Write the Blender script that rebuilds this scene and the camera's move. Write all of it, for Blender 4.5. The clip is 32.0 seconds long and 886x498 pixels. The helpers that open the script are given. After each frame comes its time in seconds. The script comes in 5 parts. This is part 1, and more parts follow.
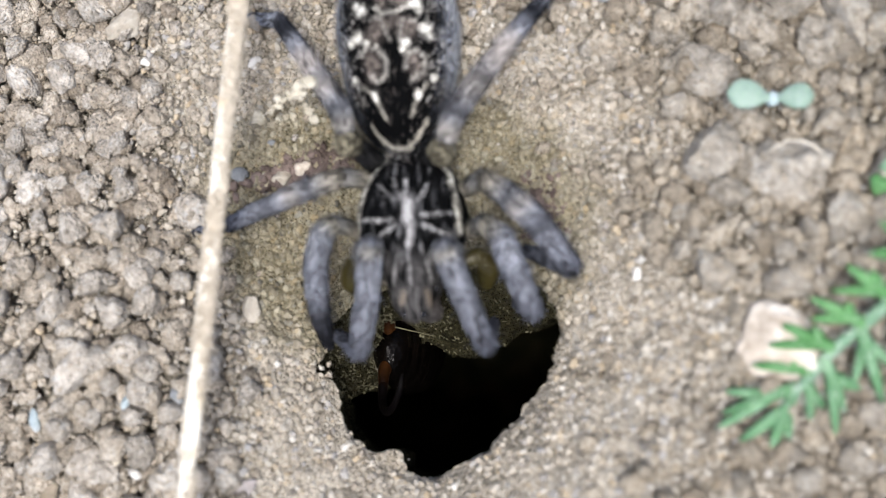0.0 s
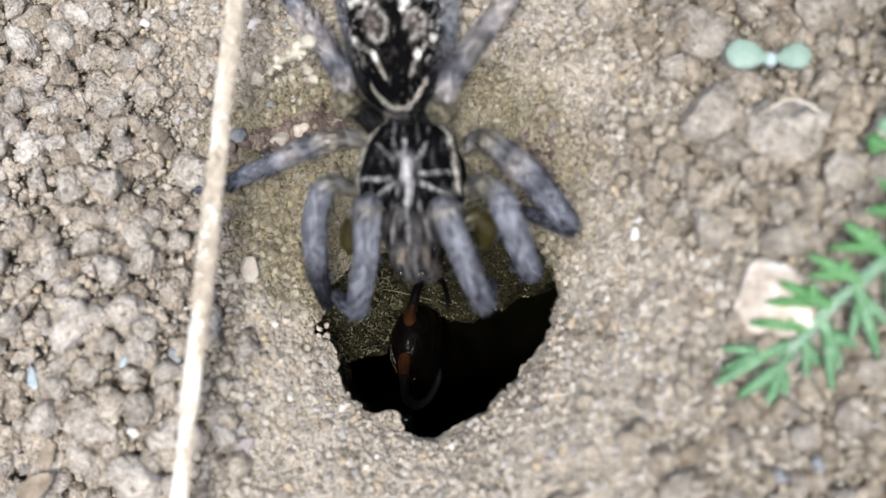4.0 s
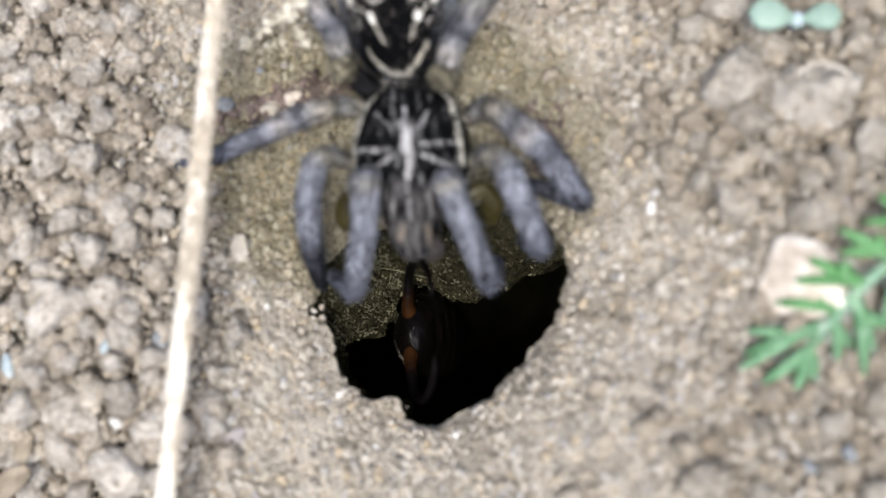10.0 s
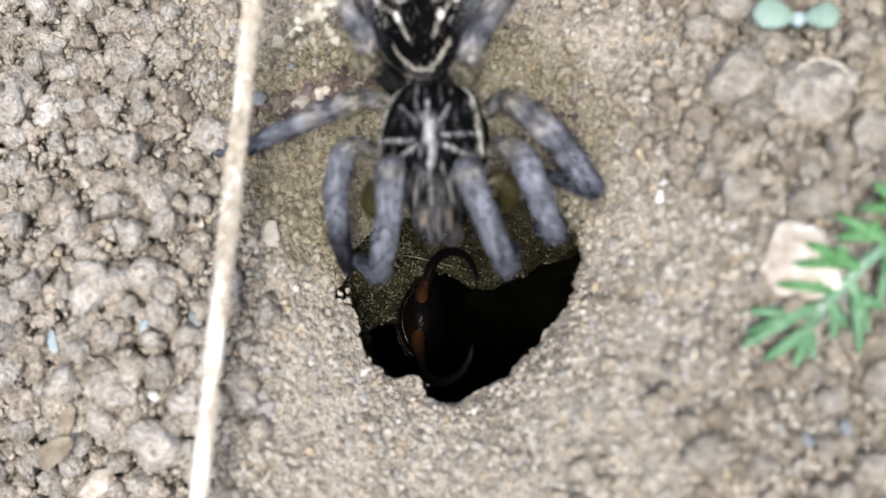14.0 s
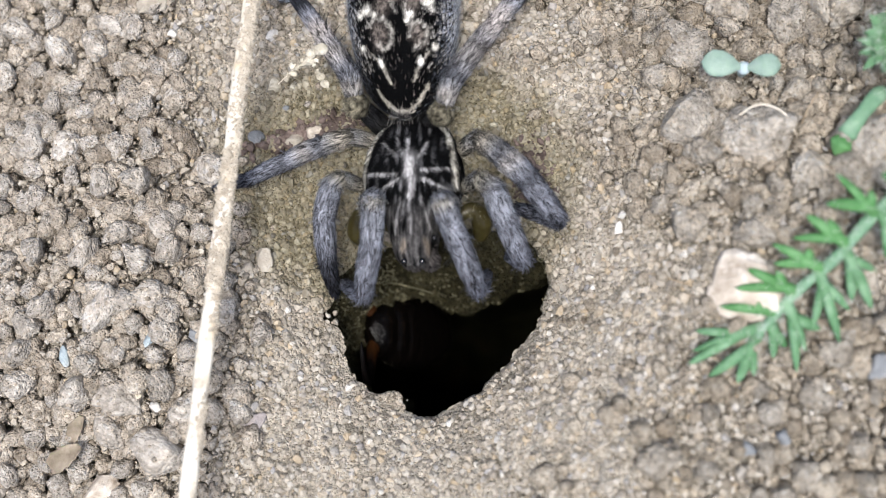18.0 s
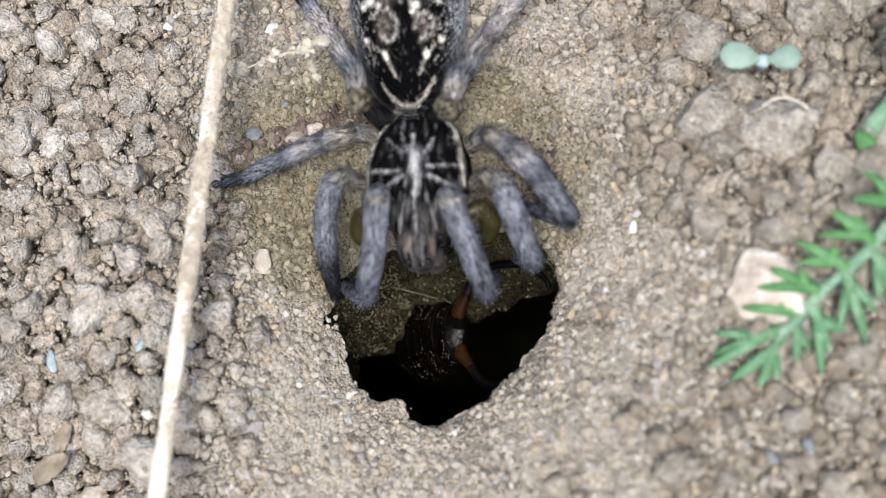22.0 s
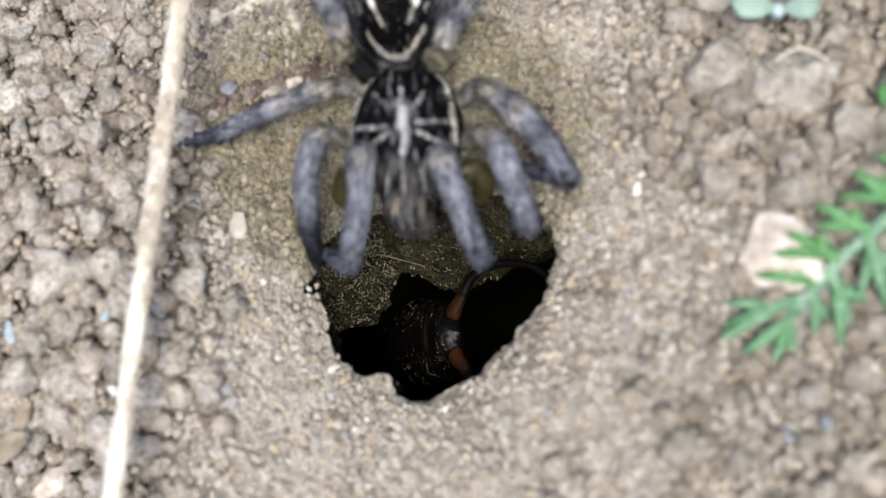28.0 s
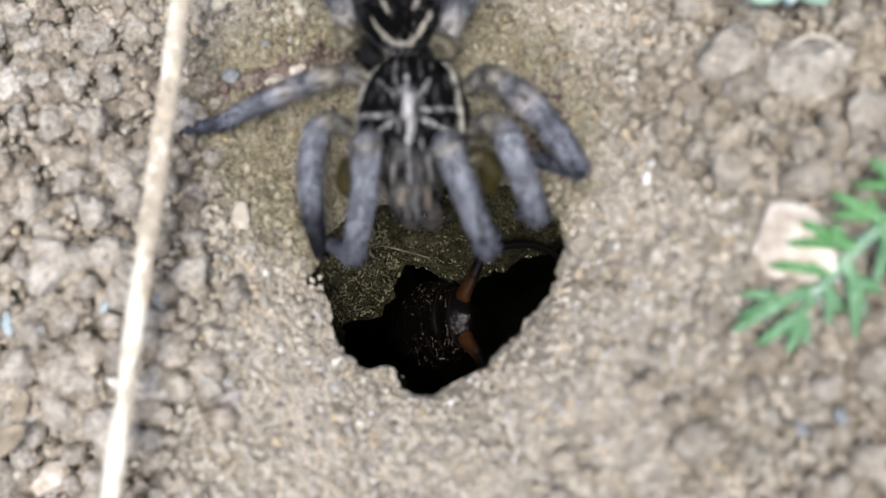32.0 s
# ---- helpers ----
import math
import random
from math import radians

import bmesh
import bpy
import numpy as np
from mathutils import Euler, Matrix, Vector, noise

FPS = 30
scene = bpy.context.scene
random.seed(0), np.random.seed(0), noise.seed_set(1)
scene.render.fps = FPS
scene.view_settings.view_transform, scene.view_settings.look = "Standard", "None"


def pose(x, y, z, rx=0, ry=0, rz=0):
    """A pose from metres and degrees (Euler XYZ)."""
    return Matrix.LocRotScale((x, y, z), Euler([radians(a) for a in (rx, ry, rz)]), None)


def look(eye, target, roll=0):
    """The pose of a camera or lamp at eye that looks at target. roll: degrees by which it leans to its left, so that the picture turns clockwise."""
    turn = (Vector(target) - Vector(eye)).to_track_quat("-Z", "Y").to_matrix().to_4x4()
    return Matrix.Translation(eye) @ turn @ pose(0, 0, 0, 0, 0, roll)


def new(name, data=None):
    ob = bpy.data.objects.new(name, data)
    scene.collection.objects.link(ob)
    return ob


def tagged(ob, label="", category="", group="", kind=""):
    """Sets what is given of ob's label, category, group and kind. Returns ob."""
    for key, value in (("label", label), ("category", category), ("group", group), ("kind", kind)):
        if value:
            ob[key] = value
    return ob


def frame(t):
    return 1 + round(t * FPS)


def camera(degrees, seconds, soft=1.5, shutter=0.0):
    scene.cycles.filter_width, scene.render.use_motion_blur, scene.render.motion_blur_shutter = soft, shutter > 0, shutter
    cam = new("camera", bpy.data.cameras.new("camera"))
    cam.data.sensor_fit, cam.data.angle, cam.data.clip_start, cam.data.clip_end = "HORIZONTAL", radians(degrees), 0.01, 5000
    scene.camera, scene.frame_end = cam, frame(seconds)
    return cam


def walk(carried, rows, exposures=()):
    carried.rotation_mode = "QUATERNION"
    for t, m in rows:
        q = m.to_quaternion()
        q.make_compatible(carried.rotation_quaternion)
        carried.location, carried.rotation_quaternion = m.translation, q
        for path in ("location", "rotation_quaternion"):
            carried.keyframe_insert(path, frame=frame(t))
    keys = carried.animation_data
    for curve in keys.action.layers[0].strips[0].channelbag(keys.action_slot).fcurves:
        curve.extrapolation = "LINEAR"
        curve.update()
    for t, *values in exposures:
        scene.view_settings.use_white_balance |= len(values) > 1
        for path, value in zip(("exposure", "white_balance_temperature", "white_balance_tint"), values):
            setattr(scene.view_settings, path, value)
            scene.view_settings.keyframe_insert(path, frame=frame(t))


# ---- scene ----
cam = camera(40, 32.0, soft=1.0)
# A phone lens held a few centimetres off: a shallow zone of focus at one fixed distance.
cam.data.dof.use_dof = True
cam.data.dof.focus_distance = 0.0930
cam.data.dof.aperture_fstop = 20
walk(cam, [
    (0, pose(0.01045, -0.00338, 0.08139, 7.342, 8.499, 0.621)),
    (0.5, pose(0.01046, -0.00372, 0.08120, 6.940, 8.609, 0.705)),
    (1, pose(0.01046, -0.00381, 0.08172, 6.735, 8.815, 0.710)),
    (1.5, pose(0.01101, -0.00454, 0.08300, 6.943, 8.846, 0.800)),
    (2, pose(0.01029, -0.00598, 0.08181, 6.884, 8.403, 0.870)),
    (2.5, pose(0.00990, -0.00609, 0.08137, 7.256, 8.514, 0.891)),
    (3, pose(0.00983, -0.00590, 0.08180, 7.701, 8.438, 0.920)),
    (3.5, pose(0.00978, -0.00622, 0.08113, 7.061, 8.443, 0.977)),
    (4, pose(0.01017, -0.00596, 0.08136, 7.254, 8.178, 0.843)),
    (4.5, pose(0.00951, -0.00610, 0.08060, 6.370, 8.536, 0.821)),
    (6.5, pose(0.00876, -0.00541, 0.07848, 6.261, 8.153, 0.752)),
    (7, pose(0.00886, -0.00521, 0.07756, 6.315, 7.991, 0.635)),
    (7.5, pose(0.00890, -0.00523, 0.07690, 6.171, 7.914, 0.606)),
    (8, pose(0.00871, -0.00498, 0.07648, 6.278, 7.869, 0.592)),
    (8.5, pose(0.00846, -0.00499, 0.07650, 6.000, 7.922, 0.568)),
    (9, pose(0.00842, -0.00530, 0.07625, 6.040, 7.817, 0.557)),
    (9.5, pose(0.00842, -0.00525, 0.07628, 6.047, 7.756, 0.531)),
    (10, pose(0.00856, -0.00519, 0.07619, 6.001, 7.726, 0.506)),
    (10.5, pose(0.00838, -0.00507, 0.07625, 5.979, 7.885, 0.499)),
    (11, pose(0.00804, -0.00487, 0.07623, 5.937, 7.992, 0.427)),
    (11.5, pose(0.00799, -0.00494, 0.07639, 6.170, 7.796, 0.439)),
    (12, pose(0.00879, -0.00585, 0.07806, 6.584, 8.032, 0.501)),
    (12.5, pose(0.00840, -0.00672, 0.07700, 7.192, 7.694, 0.700)),
    (13, pose(0.00819, -0.00699, 0.07727, 7.353, 7.863, 0.848)),
    (13.5, pose(0.00911, -0.00731, 0.08010, 7.055, 8.439, 0.934)),
    (14, pose(0.00918, -0.00753, 0.08061, 6.687, 8.603, 0.986)),
    (14.5, pose(0.01087, -0.00740, 0.08103, 6.940, 9.199, 1.186)),
    (15, pose(0.01173, -0.00727, 0.08141, 7.298, 9.215, 1.145)),
    (15.5, pose(0.01142, -0.00732, 0.08113, 7.160, 9.165, 1.173)),
    (17.5, pose(0.01058, -0.00794, 0.08013, 7.711, 8.921, 1.241)),
    (18, pose(0.01255, -0.01019, 0.08778, 9.123, 8.919, 1.532)),
    (18.5, pose(0.01242, -0.01121, 0.09329, 10.162, 8.396, 1.520)),
    (19, pose(0.01249, -0.01207, 0.09565, 10.466, 8.663, 1.653)),
    (19.5, pose(0.01301, -0.01217, 0.09691, 11.286, 8.396, 1.461)),
    (20, pose(0.01352, -0.01234, 0.09741, 11.564, 8.536, 1.384)),
    (20.5, pose(0.01403, -0.01288, 0.09855, 12.219, 8.569, 1.380)),
    (21, pose(0.01316, -0.01300, 0.09241, 11.627, 8.189, 1.635)),
    (21.5, pose(0.01160, -0.01195, 0.08672, 10.596, 8.322, 1.503)),
    (22, pose(0.01102, -0.01182, 0.08381, 10.631, 8.569, 1.623)),
    (22.5, pose(0.01037, -0.01153, 0.08235, 10.634, 7.872, 1.419)),
    (23, pose(0.01018, -0.01167, 0.08130, 10.087, 8.003, 1.465)),
    (23.5, pose(0.01005, -0.01165, 0.08067, 9.994, 7.977, 1.454)),
    (24, pose(0.00985, -0.01122, 0.07950, 9.807, 7.847, 1.404)),
    (24.5, pose(0.00960, -0.01129, 0.07897, 9.908, 7.659, 1.388)),
    (25, pose(0.00999, -0.01140, 0.07867, 9.904, 7.686, 1.404)),
    (25.5, pose(0.00957, -0.01166, 0.07857, 9.864, 7.607, 1.442)),
    (27.5, pose(0.00944, -0.01184, 0.07907, 10.038, 7.403, 1.577)),
    (28, pose(0.00924, -0.01147, 0.07788, 9.411, 7.463, 1.556)),
    (28.5, pose(0.00908, -0.01179, 0.07763, 9.607, 7.663, 1.630)),
    (29, pose(0.00889, -0.01154, 0.07740, 9.456, 7.522, 1.608)),
    (29.5, pose(0.00873, -0.01184, 0.07738, 9.588, 7.482, 1.642)),
    (30, pose(0.00901, -0.01152, 0.07720, 9.339, 7.614, 1.642)),
    (30.5, pose(0.00895, -0.01187, 0.07738, 9.472, 7.774, 1.669)),
    (31, pose(0.00856, -0.01182, 0.07731, 9.457, 7.678, 1.638)),
    (31.5, pose(0.00871, -0.01155, 0.07715, 9.309, 7.843, 1.630)),
    (32, pose(0.00852, -0.01182, 0.07645, 9.381, 7.343, 1.623)),
], exposures=[(0, 1.10), (8, 1.17), (15.5, 1.10), (18, 1.03), (21, 1.00), (24, 1.05), (32, 1.08)])

# ---- light ----
world = bpy.data.worlds.new("overcast_sky")
scene.world = world
world.use_nodes = True
wn = world.node_tree.nodes
sky = wn.new("ShaderNodeTexSky")
sky.sky_type = "NISHITA"
sky.sun_disc = False
sky.sun_elevation, sky.sun_rotation = radians(76), radians(162)
sky.dust_density = 4.0
wn["Background"].inputs["Strength"].default_value = 0.10
world.node_tree.links.new(sky.outputs["Color"], wn["Background"].inputs["Color"])
sun = new("sun", bpy.data.lights.new("sun", "SUN"))
sun.data.energy, sun.data.angle, sun.data.color = 2.0, radians(20), (1.0, 0.99, 0.975)
sun.matrix_world = look((0.12, -0.36, 1.5), (0, 0, 0))

MM = 0.001


# ---- materials ----
class Mat:
    """A small helper round one node material."""

    def __init__(self, name, rough=0.9, metal=0.0, spec=0.3):
        self.m = bpy.data.materials.new(name)
        self.m.use_nodes = True
        self.t = self.m.node_tree
        self.b = self.t.nodes["Principled BSDF"]
        self.b.inputs["Roughness"].default_value = rough
        self.b.inputs["Metallic"].default_value = metal
        self.b.inputs["Specular IOR Level"].default_value = spec
        self.n = 0

    def node(self, kind, **sets):
        nd = self.t.nodes.new(kind)
        for k, v in sets.items():
            nd.inputs[k.replace("_", " ")].default_value = v
        return nd

    def link(self, a, b):
        self.t.links.new(a, b)

    def coords(self, shift=False):
        tc = self.node("ShaderNodeTexCoord")
        if not shift:
            return tc.outputs["Object"]
        oi = self.node("ShaderNodeObjectInfo")
        add = self.node("ShaderNodeVectorMath")
        self.link(tc.outputs["Object"], add.inputs[0])
        self.link(oi.outputs["Random"], add.inputs[1])
        return add.outputs[0]

    def noise(self, co, scale, detail=6.0, rough=0.6):
        nd = self.node("ShaderNodeTexNoise", Scale=scale, Detail=detail, Roughness=rough)
        self.link(co, nd.inputs["Vector"])
        return nd.outputs["Fac"]

    def cells(self, co, scale, rnd=1.0):
        nd = self.node("ShaderNodeTexVoronoi", Scale=scale, Randomness=rnd)
        self.link(co, nd.inputs["Vector"])
        return nd.outputs["Distance"], nd.outputs["Color"]

    def ramp(self, fac, stops):
        nd = self.node("ShaderNodeValToRGB")
        el = nd.color_ramp.elements
        while len(el) < len(stops):
            el.new(0.5)
        for e, (p, c) in zip(el, stops):
            e.position = p
            e.color = (*c, 1) if len(c) == 3 else c
        self.link(fac, nd.inputs["Fac"])
        return nd.outputs["Color"]

    def mix(self, fac, a, b, how="MIX"):
        nd = self.t.nodes.new("ShaderNodeMix")
        nd.data_type, nd.blend_type = "RGBA", how
        for sock, v in ((nd.inputs[0], fac), (nd.inputs[6], a), (nd.inputs[7], b)):
            if isinstance(v, bpy.types.NodeSocket):
                self.link(v, sock)
            elif isinstance(v, tuple):
                sock.default_value = (*v, 1)
            else:
                sock.default_value = v
        return nd.outputs[2]

    def sub(self, rgb, channel):
        nd = self.node("ShaderNodeSeparateColor")
        self.link(rgb, nd.inputs[0])
        return nd.outputs[channel]

    def maths(self, how, a, b=0.0):
        nd = self.t.nodes.new("ShaderNodeMath")
        nd.operation = how
        for sock, v in ((nd.inputs[0], a), (nd.inputs[1], b)):
            if isinstance(v, bpy.types.NodeSocket):
                self.link(v, sock)
            else:
                sock.default_value = v
        return nd.outputs[0]

    def bump(self, h, dist, strength=1.0):
        nd = self.node("ShaderNodeBump", Strength=strength, Distance=dist)
        self.link(h, nd.inputs["Height"])
        if self.b.inputs["Normal"].links:
            self.link(self.b.inputs["Normal"].links[0].from_socket, nd.inputs["Normal"])
        self.link(nd.outputs["Normal"], self.b.inputs["Normal"])

    def colour(self, c):
        if isinstance(c, tuple):
            self.b.inputs["Base Color"].default_value = (*c, 1)
        else:
            self.link(c, self.b.inputs["Base Color"])


def olive_patch(m, co, col):
    """A darker, olive-tinted patch of soil with a ragged edge on the far side of the burrow."""
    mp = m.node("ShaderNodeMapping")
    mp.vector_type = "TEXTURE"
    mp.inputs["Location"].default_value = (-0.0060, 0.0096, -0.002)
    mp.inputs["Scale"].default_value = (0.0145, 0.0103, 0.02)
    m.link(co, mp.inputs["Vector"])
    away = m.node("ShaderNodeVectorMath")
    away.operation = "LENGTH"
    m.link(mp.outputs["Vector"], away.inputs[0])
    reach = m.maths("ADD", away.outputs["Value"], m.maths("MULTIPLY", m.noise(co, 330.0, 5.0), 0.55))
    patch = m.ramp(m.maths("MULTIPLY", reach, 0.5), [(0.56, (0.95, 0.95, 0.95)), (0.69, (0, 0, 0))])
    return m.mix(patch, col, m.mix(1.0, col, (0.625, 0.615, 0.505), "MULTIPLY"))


def soil_material(name, dark, mid, light, grain=3600.0, relief=0.0003, shift=True, fleck=1.0, olive_patched=False):
    """Dry crumbly loam: packed sand grains, each of its own tone, in mottled earth."""
    m = Mat(name, 0.95, 0.0, 0.06)
    co = m.coords(shift)
    big = m.noise(co, 260.0, 5.0)
    fine = m.noise(co, 2200.0, 8.0, 0.7)
    col = m.ramp(m.maths("ADD", m.maths("MULTIPLY", big, 0.5), m.maths("MULTIPLY", fine, 0.5)),
                 [(0.40, dark), (0.5, mid), (0.60, light)])
    if olive_patched:
        col = olive_patch(m, co, col)
    d, c = m.cells(co, grain)
    d2, c2 = m.cells(co, grain * 2.1)
    if fleck:
        tone = m.ramp(m.sub(c, 0), [(0.0, (0.48, 0.455, 0.42)), (0.08, (0.73, 0.715, 0.69)), (0.5, (0.84, 0.83, 0.815)), (0.9, (0.95, 0.92, 0.88)), (0.95, (0.82, 0.85, 0.88)), (1.0, (1.0, 1.0, 1.0))])
        tone2 = m.ramp(m.sub(c2, 1), [(0.0, (0.80, 0.795, 0.785)), (0.6, (0.92, 0.918, 0.912)), (1.0, (1.0, 1.0, 1.0))])
        col = m.mix(1.0, m.mix(1.0, col, tone, "MULTIPLY"), tone2, "MULTIPLY")
        if shift:
            # every crumb has its own tone
            ge = m.node("ShaderNodeNewGeometry")
            own = m.ramp(ge.outputs["Random Per Island"], [(0.0, (0.60, 0.565, 0.52)), (0.18, (0.80, 0.775, 0.735)), (0.6, (0.93, 0.91, 0.875)), (0.9, (1.0, 0.97, 0.93)), (0.94, (0.85, 0.87, 0.90)), (1.0, (1.0, 1.0, 1.0))])
            col = m.mix(1.0, col, own, "MULTIPLY")
    m.colour(col)
    m.bump(m.noise(co, 800.0, 5.0, 0.6), relief * 0.7, 0.8)
    m.bump(fine, relief * 0.6, 1.0)
    m.bump(m.maths("SUBTRACT", 1.0, d), relief * 1.1, 1.0)
    m.bump(m.maths("SUBTRACT", 1.0, d2), relief * 0.5, 1.0)
    return m.m


def plain_material(name, a, b, scale, rough=0.6, spec=0.4, relief=0.0, shift=False):
    m = Mat(name, rough, 0.0, spec)
    co = m.coords(shift)
    f = m.noise(co, scale, 6.0)
    m.colour(m.ramp(f, [(0.35, a), (0.65, b)]))
    if relief:
        m.bump(m.noise(co, scale * 2.0, 8.0), relief)
    return m.m


def tinted_material(name, rough=0.75, spec=0.3, grain=4000.0, spread=0.35, relief=0.00005):
    """Takes the natural colouring of a coat from the mesh's own colour layer."""
    m = Mat(name, rough, 0.0, spec)
    at = m.node("ShaderNodeVertexColor")
    at.layer_name = "Col"
    f = m.noise(m.coords(), grain, 4.0)
    m.colour(m.mix(spread, at.outputs["Color"], m.ramp(f, [(0.3, (0.35, 0.35, 0.35)), (0.7, (1.0, 1.0, 1.0))]), "MULTIPLY"))
    if relief:
        m.bump(f, relief)
    return m.m


SOIL = soil_material("dry_soil", (0.30, 0.27, 0.22), (0.52, 0.475, 0.405), (0.72, 0.665, 0.58), relief=0.00022, shift=False, olive_patched=True)
CLOD = soil_material("soil_crumb", (0.355, 0.322, 0.28), (0.555, 0.508, 0.45), (0.73, 0.685, 0.625), grain=4000.0, relief=0.00015)
CLOD_EAST = soil_material("brown_soil_crumb", (0.305, 0.272, 0.228), (0.48, 0.435, 0.372), (0.63, 0.585, 0.515), grain=4000.0, relief=0.00015)
CLOD_BIG = soil_material("large_soil_clod", (0.315, 0.285, 0.242), (0.49, 0.447, 0.388), (0.65, 0.602, 0.53), grain=7800.0, relief=0.00013)


def grain_material():
    """Sand: each grain of its own colour."""
    m = Mat("sand_grain", 0.5, 0.0, 0.4)
    ge = m.node("ShaderNodeNewGeometry")
    col = m.ramp(ge.outputs["Random Per Island"], [
        (0.0, (0.12, 0.11, 0.10)), (0.05, (0.25, 0.22, 0.18)), (0.35, (0.38, 0.34, 0.28)), (0.62, (0.45, 0.405, 0.34)),
        (0.74, (0.40, 0.32, 0.215)), (0.82, (0.31, 0.30, 0.295)), (0.90, (0.44, 0.405, 0.345)), (0.98, (0.50, 0.46, 0.40)), (1.0, (0.62, 0.60, 0.56))])
    co = m.coords()
    f = m.noise(co, 5000.0, 4.0)
    col = m.mix(0.5, col, m.ramp(f, [(0.3, (0.6, 0.6, 0.6)), (0.7, (1, 1, 1))]), "MULTIPLY")
    m.colour(olive_patch(m, co, col))
    m.bump(f, 0.00006)
    return m.m


GRAIN = grain_material()
FUR = tinted_material("spider_hair", 0.85, 0.05, 9000.0, 0.25, 0.0)
HIDE = tinted_material("spider_cuticle", 0.8, 0.06, 5000.0, 0.5, 0.00006)
# olive burrow soil, the shade of the hole put into its dark colour
BURROW = soil_material("burrow_wall_shaded", (0.014, 0.0125, 0.0065), (0.035, 0.032, 0.0165), (0.072, 0.067, 0.038), shift=False)
REDDISH_SHADE = plain_material("reddish_shade_crumb", (0.035, 0.025, 0.021), (0.20, 0.155, 0.138), 500, 0.85, 0.1, 0.0001)
LITTER = plain_material("olive_litter", (0.035, 0.032, 0.018), (0.14, 0.13, 0.08), 700, 0.8, 0.15)
EYE = plain_material("spider_eye", (0.004, 0.004, 0.005), (0.01, 0.01, 0.012), 900, 0.08, 0.6)
OLIVE = plain_material("olive_cuticle", (0.016, 0.013, 0.004), (0.040, 0.033, 0.010), 900, 0.33, 0.25, 0.00003)


# ---- mesh helpers (lengths in millimetres) ----
def mesh_of(name, verts, faces, material, colours=None, smooth=True):
    """verts (n, 3) in mm, faces (m, k): one mesh in metres."""
    verts, faces = np.asarray(verts, float), np.asarray(faces, int)
    me = bpy.data.meshes.new(name)
    k = faces.shape[1]
    me.vertices.add(len(verts))
    me.vertices.foreach_set("co", (verts * MM).astype(np.float32).ravel())
    me.loops.add(faces.size)
    me.loops.foreach_set("vertex_index", faces.astype(np.int32).ravel())
    me.polygons.add(len(faces))
    me.polygons.foreach_set("loop_start", (np.arange(len(faces)) * k).astype(np.int32))
    me.polygons.foreach_set("use_smooth", np.full(len(faces), smooth))
    me.update(calc_edges=True)
    if colours is not None:
        lay = me.color_attributes.new("Col", "FLOAT_COLOR", "POINT")
        rgba = np.c_[np.clip(colours, 0, 1), np.ones(len(verts))]
        lay.data.foreach_set("color", rgba.astype(np.float32).ravel())
    me.materials.append(material)
    return me


def thing(name, x, y, z, label, category, group=""):
    """An Empty at a thing's base, in mm."""
    ob = new(name)
    ob.empty_display_size = 0.001
    ob.location = (x * MM, y * MM, z * MM)
    return tagged(ob, label, category, group)


def spot(ob):
    """Where a thing or part stands in the world, in mm."""
    p = Vector((0, 0, 0))
    while ob is not None:
        p += ob.location
        ob = ob.parent
    return np.array(p) / MM


def part(name, verts, faces, material, parent, label="", colours=None, smooth=True, kind=""):
    """One mesh part under a thing; verts are world mm."""
    me = mesh_of(name, np.asarray(verts) - spot(parent), faces, material, colours, smooth)
    ob = new(name, me)
    ob.parent = parent
    return tagged(ob, label, kind=kind)


def lone(name, verts, faces, material, label, category, group="", kind="", base=None, colours=None, smooth=True):
    """A thing of one mesh; its origin lies at base."""
    base = np.asarray(base if base is not None else np.mean(verts, axis=0), float)
    ob = new(name, mesh_of(name, np.asarray(verts) - base, faces, material, colours, smooth))
    ob.location = Vector(base * MM)
    return tagged(ob, label, category, group, kind)


def grid_faces(rows, cols, closed=True):
    i, j = np.meshgrid(np.arange(rows - 1), np.arange(cols if closed else cols - 1), indexing="ij")
    jn = (j + 1) % cols
    return np.stack([i * cols + j, i * cols + jn, (i + 1) * cols + jn, (i + 1) * cols + j], -1).reshape(-1, 4)


def smooth_path(points, n):
    """n places along a Catmull-Rom curve through the points."""
    p = np.asarray(points, float)
    p = np.vstack([2 * p[0] - p[1], p, 2 * p[-1] - p[-2]])
    out = []
    for u in np.linspace(0, len(p) - 3 - 1e-6, n):
        i, a = int(u), u - int(u)
        q0, q1, q2, q3 = p[i:i + 4]
        out.append(0.5 * (2 * q1 + (q2 - q0) * a + (2 * q0 - 5 * q1 + 4 * q2 - q3) * a * a + (3 * q1 - q0 - 3 * q2 + q3) * a ** 3))
    return np.array(out)


